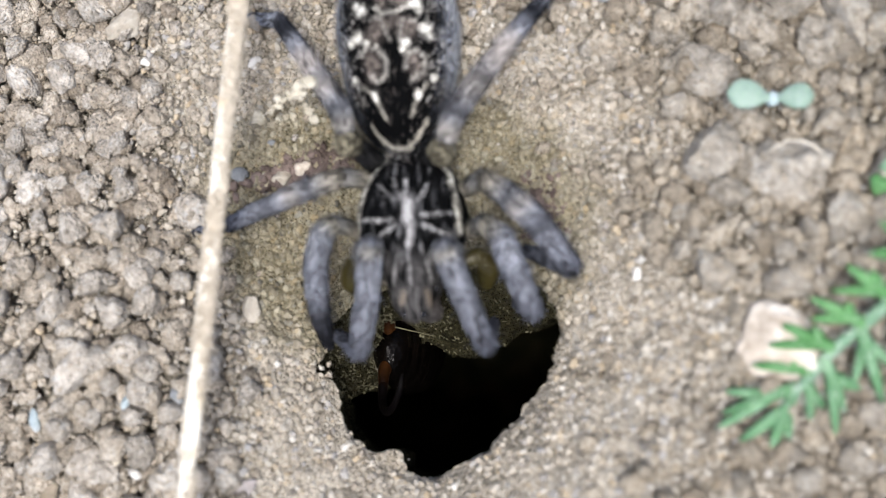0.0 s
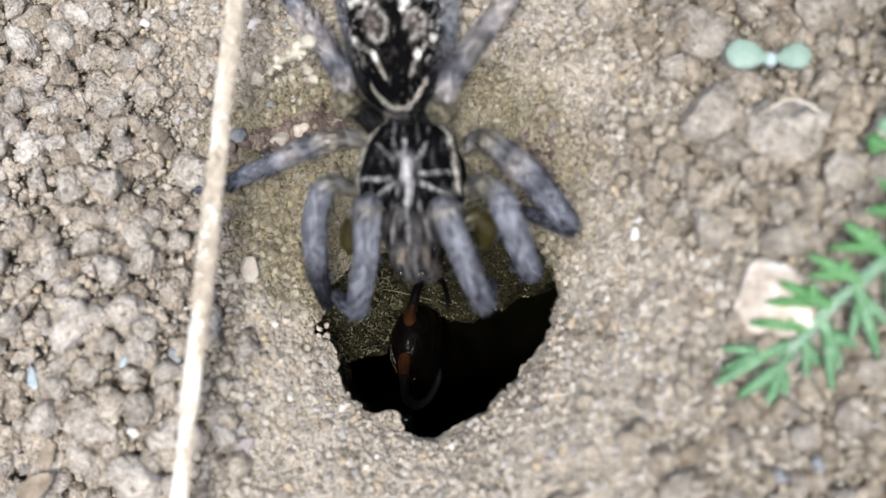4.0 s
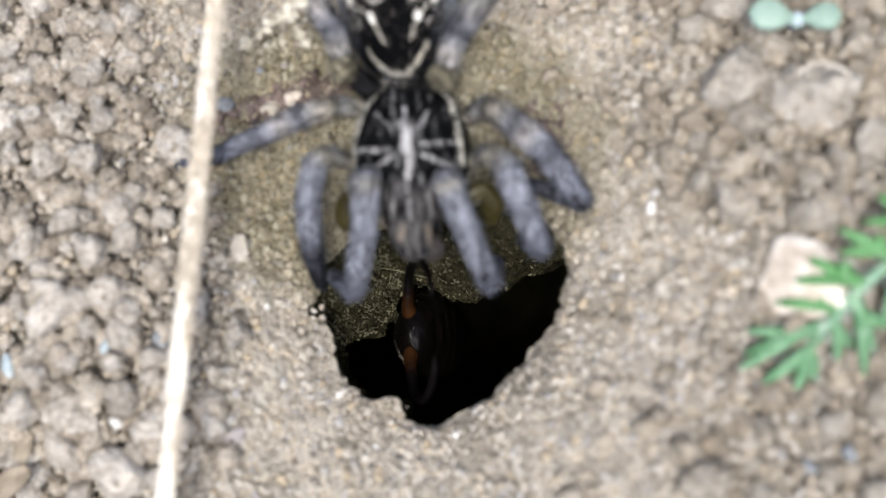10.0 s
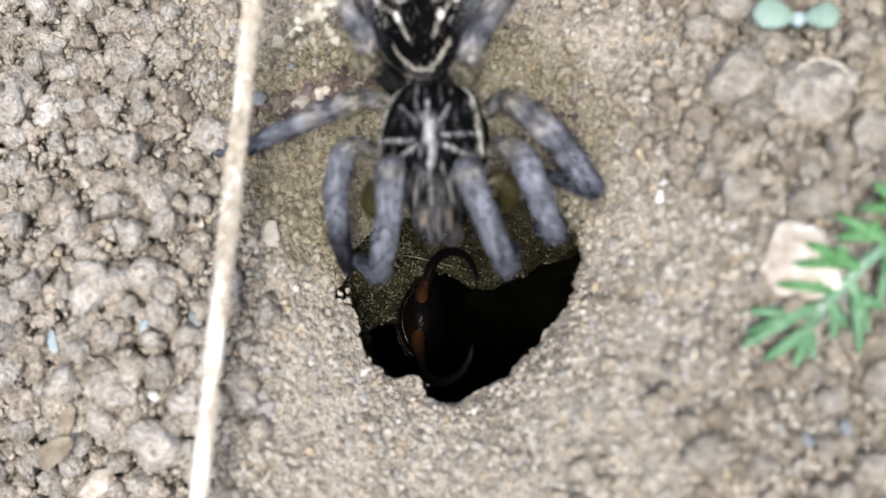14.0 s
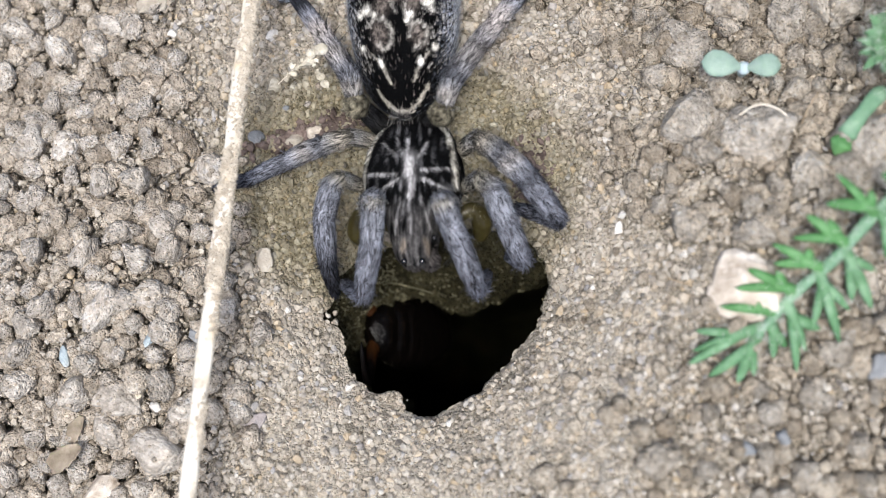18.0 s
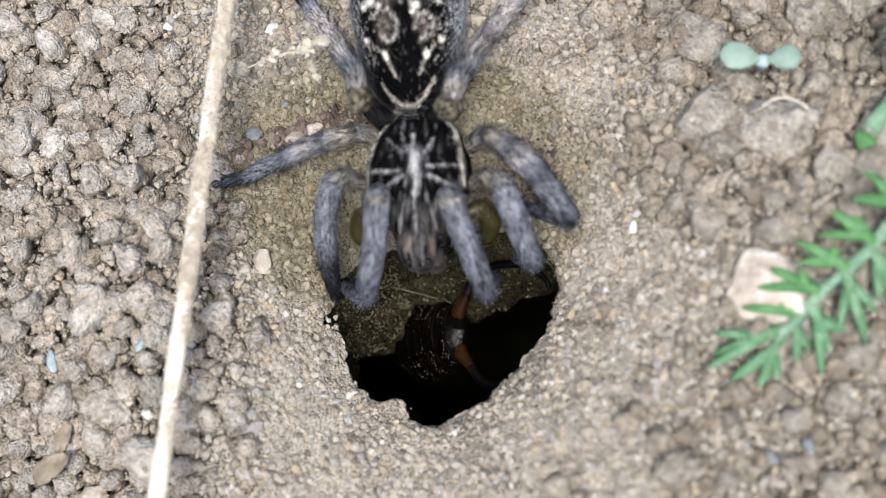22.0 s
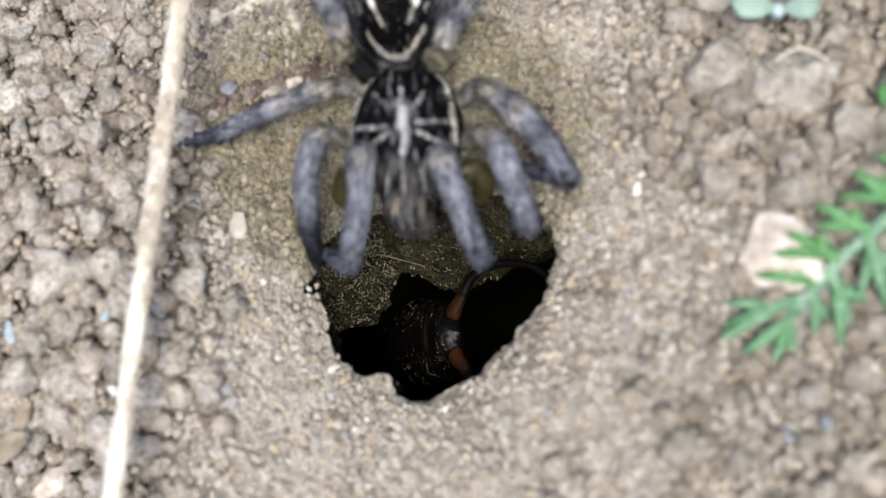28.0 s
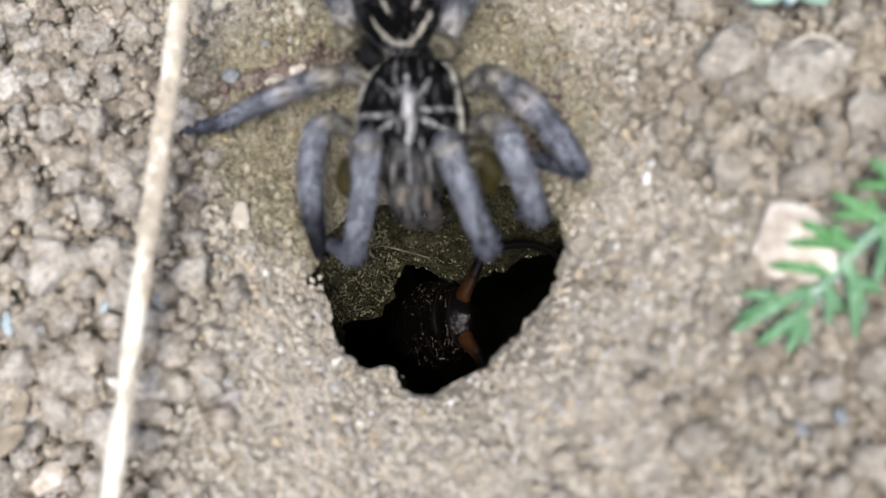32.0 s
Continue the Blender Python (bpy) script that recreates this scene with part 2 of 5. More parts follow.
def tube(path, radii, sides=12, flat=1.0, cap=True):
    """A closed tube along a path; flat squeezes it upright."""
    path, radii = np.asarray(path, float), np.asarray(radii, float)
    if cap:
        # rounded ends
        h, e = path[0] - path[1], path[-1] - path[-2]
        h, e = h / np.linalg.norm(h) * radii[0], e / np.linalg.norm(e) * radii[-1]
        path = np.vstack([path[0] + h * 0.5, path[0] + h * 0.35, path, path[-1] + e * 0.35, path[-1] + e * 0.5])
        radii = np.concatenate([[radii[0] * 0.02, radii[0] * 0.6], radii, [radii[-1] * 0.6, radii[-1] * 0.02]])
    t = np.gradient(path, axis=0)
    t /= np.linalg.norm(t, axis=1)[:, None] + 1e-12
    up = np.tile([0.0, 0.0, 1.0], (len(t), 1))
    up[np.abs(t[:, 2]) > 0.95] = (0.0, 1.0, 0.0)
    side = np.cross(t, up)
    side /= np.linalg.norm(side, axis=1)[:, None]
    up = np.cross(side, t)
    a = np.linspace(0, 2 * np.pi, sides, endpoint=False)
    v = path[:, None] + radii[:, None, None] * (np.cos(a)[None, :, None] * side[:, None] + flat * np.sin(a)[None, :, None] * up[:, None])
    v = v.reshape(-1, 3)
    f = grid_faces(len(path), sides)[:, ::-1]
    return v, f


def ball(level):
    bm = bmesh.new()
    bmesh.ops.create_icosphere(bm, subdivisions=level, radius=1.0)
    v = np.array([tuple(q.co) for q in bm.verts])
    f = np.array([[w.index for w in q.verts] for q in bm.faces])
    bm.free()
    return v, f


BALLS = {k: ball(k) for k in (1, 2, 3, 4)}


def rough_ball(level, seed, lump=0.28, detail=0.12, facets=0, cut=(0.62, 0.85)):
    """A lumpy crumb of unit size."""
    v, f = BALLS[level]
    rnd = random.Random(seed)
    off = Vector((rnd.uniform(0, 90), rnd.uniform(0, 90), rnd.uniform(0, 90)))
    out = v.copy()
    for i, q in enumerate(v):
        d = Vector(q)
        s = 1 + lump * noise.noise(d * 1.3 + off) * 1.6 + detail * noise.fractal(d * 3.6 + off, 0.9, 2.1, 4)
        s += detail * 0.9 * abs(noise.noise(d * 7.5 + off))
        out[i] = q * s
    for _ in range(facets):
        nv = np.array([rnd.gauss(0, 1) for _ in range(3)])
        nv /= np.linalg.norm(nv)
        h = out @ nv
        lim = rnd.uniform(*cut)
        out -= np.maximum(h - lim, 0)[:, None] * nv * 0.9
    return out, f


def turn_matrix(rnd):
    return np.array(Euler((rnd.uniform(0, 6.28), rnd.uniform(0, 6.28), rnd.uniform(0, 6.28))).to_matrix())



# ---- the ground, with the mouth of the burrow ----
HOLE = np.array([-2.3, -0.4])
# the lip's distance from the middle of the mouth, anticlockwise from east, every 24 degrees
LIP = [7.7, 8.6, 8.3, 7.4, 6.8, 7.0, 8.1, 9.0, 8.2, 8.4, 8.4, 8.1, 7.1, 6.6, 6.8]
LIP_Z = [-4.2, -4.6, -6.0, -7.4, -8.0, -7.6, -6.4, -4.8, -4.0, -4.0, -4.4, -4.2, -3.8, -3.6, -3.9]


def around(table, ang):
    """A smooth closed curve through the table's values."""
    n = len(table)
    u = (np.asarray(ang) / (2 * np.pi) % 1.0) * n
    i = np.floor(u).astype(int)
    a = u - i
    t = np.asarray(table)
    q0, q1, q2, q3 = t[(i - 1) % n], t[i % n], t[(i + 1) % n], t[(i + 2) % n]
    return 0.5 * (2 * q1 + (q2 - q0) * a + (2 * q0 - 5 * q1 + 4 * q2 - q3) * a * a + (3 * q1 - q0 - 3 * q2 + q3) * a ** 3)


HILLS = [  # x, y, height, reach: swells and hollows of the bed
    (-26, -5, 1.8, 8), (-27, 5, 1.0, 7), (18, 4, 2.2, 7), (12, -12, 2.6, 7), (23, 19, -1.6, 6), (14, 21, -1.0, 5),
    (-28, -17, -3.6, 6), (-16, 5, -1.2, 6), (-17, 13, -0.8, 5), (-4, 18, -2.6, 8), (11, 5, -0.6, 4), (30, 8, 1.5, 7)]


def bed(x, y):
    """The ground's height in mm, without its fine relief."""
    x, y = np.asarray(x, float), np.asarray(y, float)
    dx, dy = x - HOLE[0], y - HOLE[1]
    r, ang = np.hypot(dx, dy), np.arctan2(dy, dx)
    lip, low = around(LIP, ang), around(LIP_Z, ang)
    far = np.ones_like(r) * 0.4
    for hx, hy, h, w in HILLS:
        far = far + h * np.exp(-((x - hx) ** 2 + (y - hy) ** 2) / (2 * w * w))
    rise = 1 - np.exp(-np.maximum(r - lip, 0) / 4.6)
    return low + (far - low) * rise


def clodness(x, y):
    """0 on the packed collar, 1 where the soil lies in loose crumbs."""
    wave = 1.3 * np.sin(0.55 * y + 0.25 * x) + 0.8 * np.sin(1.25 * y - 0.5 * x + 1.0)
    edge = -17.9 - 0.30 * np.maximum(y, 0) + 0.05 * np.minimum(y, 0)
    left = 1 / (1 + np.exp((x + 0.3 * wave - edge) / 1.3))
    right = 0.9 / (1 + np.exp(-(x + wave - 13.5 + 0.1 * (y - 10)) / 2.0)) * (1 / (1 + np.exp(-(y - 4.5) / 1.8)))
    low = 0.5 / (1 + np.exp(-(x + wave - 18.5 - 0.2 * y) / 3.0))
    top = 1 / (1 + np.exp(-(y - 25) / 2.0)) * 0.55
    return np.clip(np.maximum.reduce([left, right, low, top]), 0, 1)


def slope_reach(s, d):
    """How far the sloping north wall stands from the middle, s mm along it and d mm down."""
    deep = max(0.0, min(d, 14.0) - 6.5)
    nose = 7.3 - 1.05 * min(d, 6.5) - 1.05 * deep + 0.19 * deep * deep
    # a pocket worn into it where the earwig turns
    s = np.asarray(s)
    pocket = 4.2 * np.exp(-((s + 3.9) / 3.1) ** 2) * min(1.0, max(0.0, (d - 2.2) / 4))
    west = 1.5 / (1 + np.exp((s + 6.3) / 0.6)) * min(1.0, max(0.0, (d - 4) / 3))
    east = 0.9 / (1 + np.exp(-(s + 1.0) / 0.5)) * min(1.0, max(0.0, (d - 4) / 3))
    return nose + pocket + west + east


def relief(x, y, cl):
    """The fine relief of the soil: lumps, knobs and pits."""
    out = np.empty(len(x))
    for i in range(len(x)):
        a, b, c = x[i], y[i], cl[i]
        fine = noise.fractal(Vector((a * 1.5, b * 1.5, 3.0)), 0.75, 2.1, 4)
        knob = noise.voronoi(Vector((a * 1.25, b * 1.25, 1.0)))[0][0]
        small = noise.voronoi(Vector((a * 2.6, b * 2.6, 7.0)))[0][0]
        mid = noise.noise(Vector((a * 0.42, b * 0.42, 9.0)))
        swell = noise.noise(Vector((a * 0.85, b * 0.85, 5.0)))
        out[i] = fine * (0.15 + 0.30 * c) + mid * (0.50 + 0.4 * c) + swell * (0.36 + 0.2 * c) + 0.16 - 0.34 * knob - 0.16 * small
    return out


def build_ground():
    cols = 640
    ang = np.linspace(0, 2 * np.pi, cols, endpoint=False)
    lip0 = around(LIP, ang)
    rag = np.array([noise.fractal(Vector((math.cos(a) * 4, math.sin(a) * 4, 0)), 0.8, 2.0, 5) for a in ang])
    # a nick in the lip to the south
    nick = -1.15 * np.exp(-((ang - radians(241)) / 0.13) ** 2) / (1 + np.exp((ang - radians(250)) / 0.012))
    # and a small pit in it to the west
    pit = 1.0 * np.exp(-((ang - radians(184)) / 0.065) ** 2)
    lip = lip0 + 0.42 * rag + nick + pit
    ca, sa = np.cos(ang), np.sin(ang)
    low = around(LIP_Z, ang)
    rings = []
    # the shaft, from its floor up
    for d in np.concatenate([[80.0], np.linspace(79, 18, 16), np.linspace(16, 0.35, 84)]):
        # the north side slopes in, the rest undercuts the lip
        side = np.cos(ang - radians(114))
        r = lip * (1 + 0.09 * (1 - np.clip(side * 1.5, 0, 1)) * min(d / 5, 1.0))
        # below its neck an unseen chamber is added, to keep light off the walls
        r = r * (1 + 1.1 * min(1.0, max(0.0, d - 9) / 10))
        if d == 80:
            r = lip * 0.01
        cx = HOLE[0] - 0.05 * d
        cy = HOLE[1] + 0.03 * d
        z = low * max(0.0, 1 - d / 10) - 4.5 * min(1.0, d / 10) - d
        bumpy = np.array([noise.fractal(Vector((ca[i] * r[i] * 0.7, sa[i] * r[i] * 0.7, z[i] * 0.7)), 0.9, 2.0, 4) for i in range(cols)])
        rr = r + 0.38 * bumpy
        px, py = rr * ca, rr * sa
        # the north side is cut by a sloping plane
        nx, ny = math.cos(radians(114)), math.sin(radians(114))
        reach = slope_reach(px * ny - py * nx, d)
        lump = 0.65 * np.array([noise.fractal(Vector((q * 0.6, d * 0.7, 4.0)), 0.9, 2.0, 2) for q in px])
        over = px * nx + py * ny
        share = np.where(over > reach + lump, (reach + lump + 5.0) / (over + 5.0), 1.0)
        px, py = -5.0 * nx + (px + 5.0 * nx) * share, -5.0 * ny + (py + 5.0 * ny) * share
        rings.append(np.c_[cx + px, cy + py, z])
    outer = np.concatenate([np.linspace(0, 1, 8), np.linspace(1, 38, 150)[1:], np.linspace(38, 70, 40)[1:], np.geomspace(70, 6.0e6, 30)[1:]])
    for s in outer:
        w = min(1.0, s / 20)
        r = lip + s
        x, y = HOLE[0] + r * ca, HOLE[1] + r * sa
        z = bed(x, y)
        cl = clodness(x, y)
        if s < 71:
            z = z + min(1, 0.25 + s / 1.5) * relief(x, y, cl) - 2.0 * cl
            z -= 0.35 * math.exp(-s / 0.5)
        rings.append(np.c_[x, y, z])
    below = 100
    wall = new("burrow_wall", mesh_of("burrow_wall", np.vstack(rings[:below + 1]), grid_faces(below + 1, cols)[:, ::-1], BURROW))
    tagged(wall, "olive-brown earth wall of a burrow, darkened for shade", "burrow wall", kind="structure")
    rings = rings[below:]
    v = np.vstack(rings)
    f = grid_faces(len(rings), cols)[:, ::-1]
    ob = new("ground", mesh_of("ground", v, f, SOIL))
    return tagged(ob, "dry sandy soil with a burrow dug into it", "ground", kind="structure")


GROUND = build_ground()


# ---- loose clods, crumbs and grains ----
def aggregate(seed, count=60, most=0.14, level=3, facets=18):
    """A clod: a lumpy rounded core with crumbs and grains stuck all over it."""
    rnd = random.Random(seed)
    core, faces = rough_ball(level, seed, 0.40, 0.20, facets, (0.55, 0.85))
    core = core * 1.2
    vs, fs, n = [core], [faces], len(core)
    bits = [rough_ball(1, seed * 7 + k, 0.3, 0.2, 3, (0.6, 0.85)) for k in range(4)]
    for _ in range(count):
        at = core[rnd.randrange(len(core))]
        v, f = bits[rnd.randrange(4)]
        r = most * (0.35 + rnd.random() ** 2)
        vs.append(v * (r * rnd.uniform(0.7, 1.3), r, r * rnd.uniform(0.6, 1.0)) @ turn_matrix(rnd).T + at * 0.96)
        fs.append(f + n)
        n += len(v)
    return np.vstack(vs), np.vstack(fs)


CLOD_SHAPES = [mesh_of("soil_clod", *aggregate(40 + k), CLOD) for k in range(9)]
EAST_SHAPES = [mesh_of("soil_clod", *aggregate(60 + k), CLOD_EAST) for k in range(8)]
BIG_SHAPES = [mesh_of("soil_clod", *aggregate(90 + k, 300, 0.08, 4, 12), CLOD_BIG) for k in range(4)]
CLODS_WEST = [  # x, y, radius
    (-27.4, 0.1, 0.84), (-23.3, 5.5, 1.3), (-24.6, 2.6, 1.16), (-28.9, 3.1, 1.3), (-26.5, 4.6, 1.02), (-22.1, -1.1, 0.93), (-24.5, -2.1, 0.84),
    (-31.8, -1.2, 1.16), (-25.6, -7.7, 1.49), (-22.2, -6.8, 1.12), (-22.6, -11.8, 2.0), (-33.8, -6.9, 1.16), (-29.0, 21.6, 1.3), (-32.9, 19.6, 1.5),
    (-31.5, 11.8, 1.3), (-30.8, 9.1, 0.8), (-30.1, 14.7, 0.8), (-24.7, 11.4, 0.95), (-28.1, 8.7, 1.1), (-25.4, 8.9, 1.2), (-25.8, -4.5, 0.84), (-28.0, -5.2, 0.9)]
CLODS_EAST = [
    (15.6, 19.1, 1.4), (20.9, 11.6, 1.95), (15.8, 12.7, 1.77), (24.0, 15.4, 0.93), (18.7, 13.0, 1.02), (29.7, 10.5, 2.42), (26.2, -3.9, 1.12),
    (27.7, 1.4, 1.21), (17.1, 10.5, 1.12), (14.0, 16.6, 0.93), (24.5, 9.0, 1.21), (32.5, 15.8, 1.58), (19.0, 22.3, 1.21), (23.5, 20.7, 1.4),
    (27.5, 21.6, 1.21), (12.2, 25.5, 1.3), (17.3, 23.6, 1.6), (21.5, 24.4, 1.7), (25.2, 23.2, 1.7), (16.1, 5.2, 1.2), (18.6, 15.6, 1.1), (31.0, 26.0, 2.4)]


def place_clod(rnd, x, y, r, sink=0.25):
    sink = 0.75 if r > 1.25 else sink
    me = rnd.choice(BIG_SHAPES if r > 1.25 and x > 0 else EAST_SHAPES if x > 0 else CLOD_SHAPES)
    ob = new("soil_clod", me)
    ob.parent = GROUND
    sx, sy, sz = (r * 1.1 * rnd.uniform(0.8, 1.2) for _ in range(3))
    z = float(bed(x, y)) - 0.7 * float(clodness(x, y)) + r * (1 - sink) * 0.8
    ob.location = (x * MM, y * MM, z * MM)
    ob.rotation_euler = (rnd.uniform(0, 6.28), rnd.uniform(0, 6.28), rnd.uniform(0, 6.28))
    ob.scale = (sx, sy, sz * 0.9)
    return z + r


def scatter_clods():
    rnd = random.Random(5)
    placed = []
    for x, y, r in CLODS_WEST + CLODS_EAST:
        place_clod(rnd, x, y, r)
        placed.append((x, y, r))
    tries = 0
    while len(placed) < 300 and tries < 60000:
        tries += 1
        x, y = rnd.uniform(-42, 34), rnd.uniform(-17, 31)
        if rnd.random() > float(clodness(x, y)) ** 1.5:
            continue
        r = min(0.62 + rnd.expovariate(3.6), 1.4)
        if x > -15:
            r *= 0.9
        if any((x - a) ** 2 + (y - b) ** 2 < (0.70 * (r + c)) ** 2 for a, b, c in placed):
            continue
        placed.append((x, y, r))
        place_clod(rnd, x, y, r)


def joined_bits(name, count, sizes, want, seed, level, material, label, lift=0.35, area=(-43, 36, -20, 33), smooth=True, power=2.6, deep=0.85):
    """Crumbs or grains past counting, as one mesh."""
    rnd = np.random.RandomState(seed)
    shapes = [rough_ball(level, seed * 10 + k, 0.38, 0.2, 9 + k, (0.52, 0.84)) for k in range(8)]
    spots = []
    while len(spots) < count:
        x = rnd.uniform(area[0], area[1], 4000)
        y = rnd.uniform(area[2], area[3], 4000)
        ok = (np.hypot(x - HOLE[0], y - HOLE[1]) > around(LIP, np.arctan2(y - HOLE[1], x - HOLE[0])) + 0.3) & (rnd.rand(4000) < want(x, y))
        spots += list(zip(x[ok], y[ok]))
    spots = np.array(spots[:count])
    cl = clodness(spots[:, 0], spots[:, 1])
    z0 = bed(spots[:, 0], spots[:, 1]) + relief(spots[:, 0], spots[:, 1], cl) * (1 - 0.5 * cl) - deep * cl
    vs, fs, n = [], [], 0
    py = random.Random(seed)
    for (x, y), z in zip(spots, z0):
        v, f = shapes[py.randrange(8)]
        r = sizes[0] + (sizes[1] - sizes[0]) * py.random() ** power
        s = np.array([py.uniform(0.75, 1.2), py.uniform(0.75, 1.2), py.uniform(0.7, 1.05)]) * r
        vs.append((v * s * 1.2) @ turn_matrix(py).T + (x, y, z + lift * r))
        fs.append(f + n)
        n += len(v)
    ob = new(name, mesh_of(name, np.vstack(vs), np.vstack(fs), material, smooth=smooth))
    ob.parent = GROUND
    return tagged(ob, label, kind="stuff")


scatter_clods()
WEST, EAST = (-43, 0, -20, 33), (0, 36, -20, 33)
for side, made_of, share in ((WEST, CLOD, 0.56), (EAST, CLOD_EAST, 0.44)):
    joined_bits("soil_crumbs", int(3500 * share), (0.36, 0.95), lambda x, y: np.clip(clodness(x, y), 0.002, 1), 11, 2, made_of, "loose crumbs of dry soil", 0.4, side, power=1.9, deep=0.9)
    joined_bits("fine_crumbs", int(8500 * share), (0.16, 0.5), lambda x, y: np.clip(clodness(x, y), 0.035, 1), 13, 1, made_of, "small loose crumbs of dry soil", 0.35, side, smooth=False, deep=1.35)
# dark reddish crumbs stand in for the shadow beside the third legs
joined_bits("dark_crumbs", 800, (0.12, 0.42), lambda x, y: np.exp(-(((x + 12.6 - 0.4 * (y - 13.2)) / 2.3) ** 2 + ((y - 13.2 - 0.22 * (x + 12.6)) / 0.75) ** 2)) + 0.25 * np.exp(-(((x - 4.6) / 1.0) ** 2 + ((y - 10.2) / 1.8) ** 2)), 17, 1, REDDISH_SHADE, "dark reddish soil crumbs that stand in for leg shadow", 0.2, (-18, 8, 8, 17), smooth=False)
joined_bits("sand_grains", 34000, (0.07, 0.36), lambda x, y: 1 - 0.6 * clodness(x, y), 12, 1, GRAIN, "coarse sand grains bedded in the soil", 0.05, smooth=False, power=2.0)


def rim_crumbs():
    """Crumbs that line the lip of the burrow."""
    py = random.Random(77)
    shapes = [rough_ball(2, 770 + k, 0.3, 0.2, 4) for k in range(6)]
    vs, fs, n = [], [], 0
    for _ in range(420):
        a = py.uniform(0, 2 * math.pi)
        lip = float(around(LIP, a)) + py.gauss(0.6, 0.25)
        if 238 < math.degrees(a) < 250:
            lip -= 1.0
        x, y = HOLE[0] + lip * math.cos(a), HOLE[1] + lip * math.sin(a)
        v, f = shapes[py.randrange(6)]
        r = 0.06 + 0.2 * py.random() ** 3
        vs.append(v * r @ turn_matrix(py).T + (x, y, float(around(LIP_Z, a)) - 0.45 + 0.1 * py.random()))
        fs.append(f + n)
        n += len(v)
    ob = new("rim_crumbs", mesh_of("rim_crumbs", np.vstack(vs), np.vstack(fs), CLOD))
    ob.parent = GROUND
    return tagged(ob, "soil crumbs along the lip of the burrow", kind="stuff")


rim_crumbs()


def slope_place(x, d, off=0.0):
    """A place on the sloping north wall of the burrow, d mm below its upper edge."""
    k, q = math.cos(radians(114)), math.sin(radians(114))
    s = x - HOLE[0]
    for _ in range(6):
        reach = float(slope_reach(s, d))
        s = (x - HOLE[0] + 0.05 * d - reach * k) / q
    y = HOLE[1] + 0.03 * d + reach * q - s * k
    a = math.atan2(y - HOLE[1], x - HOLE[0])
    z = float(around(LIP_Z, a)) * (1 - d / 10) - 4.5 * d / 10 - d
    return np.array([x, y - 0.7 * off, z + 0.7 * off])


def wall_litter():
    """Chips of dry stem and crumbs caught on the north wall."""
    py = random.Random(31)
    bits = []
    wall = bpy.data.objects["burrow_wall"].data
    co = np.empty(len(wall.vertices) * 3, np.float32)
    wall.vertices.foreach_get("co", co)
    co = co.reshape(-1, 3) / MM
    x, y, z = co.T
    high = (z > -14) & (z < -5)
    west = co[high & (x < -6.8) & (y > -3.0) & (z < -6)]
    east = co[high & (x > 2.0) & (y > 0.0) & (z > -10)]
    rest = co[high & (y > 0.5)]
    for _ in range(1700):
        pick = py.random()
        spots = west if pick < 0.55 else east if pick < 0.8 else rest
        p = np.array(spots[py.randrange(len(spots))], float) + (py.uniform(-0.1, 0.1), py.uniform(-0.1, 0.1), 0.04)
        if py.random() < 0.5:
            v, f = BALLS[1]
            v = v * np.array([py.uniform(0.05, 0.15), py.uniform(0.06, 0.22), py.uniform(0.05, 0.1)])
        else:
            v, f = BALLS[1]
            v = v * np.array([py.uniform(0.03, 0.05), py.uniform(0.1, 0.28), py.uniform(0.03, 0.06)])
        bits.append((v @ turn_matrix(py).T + p, f))
    vs, fs, n = [], [], 0
    for v, f in bits:
        vs.append(v)
        fs.append(f + n)
        n += len(v)
    ob = new("wall_litter", mesh_of("wall_litter", np.vstack(vs), np.vstack(fs), LITTER))
    ob.parent = bpy.data.objects["burrow_wall"]
    return tagged(ob, "chips of dry stem and crumbs on the burrow wall", kind="stuff")


wall_litter()


# ---- the spider ----
def lerp(a, b, t):
    return np.asarray(a) + (np.asarray(b) - np.asarray(a)) * np.asarray(t)[..., None]


def mottle(p, scale, seed=0.0):
    return np.array([noise.noise(Vector((q[0] * scale + seed, q[1] * scale, q[2] * scale))) for q in p])


BLACK = (0.005, 0.005, 0.006)


def crisp(c, mid):
    """Deeper blacks and paler whites about a middle tone."""
    return mid * (np.maximum(c, 1e-4) / mid) ** 1.4


def streaks(x, y, marks):
    """How strongly each place lies within rounded strokes: x, y, x, y, half width, strength."""
    out = np.zeros(len(x))
    for x0, y0, x1, y1, r, much in marks:
        dx, dy = x1 - x0, y1 - y0
        t = np.clip(((x - x0) * dx + (y - y0) * dy) / (dx * dx + dy * dy + 1e-9), 0, 1)
        d = np.hypot(x - x0 - t * dx, y - y0 - t * dy)
        out = np.maximum(out, much * np.clip(1.45 - 1.2 * d / r, 0, 1))
    return out


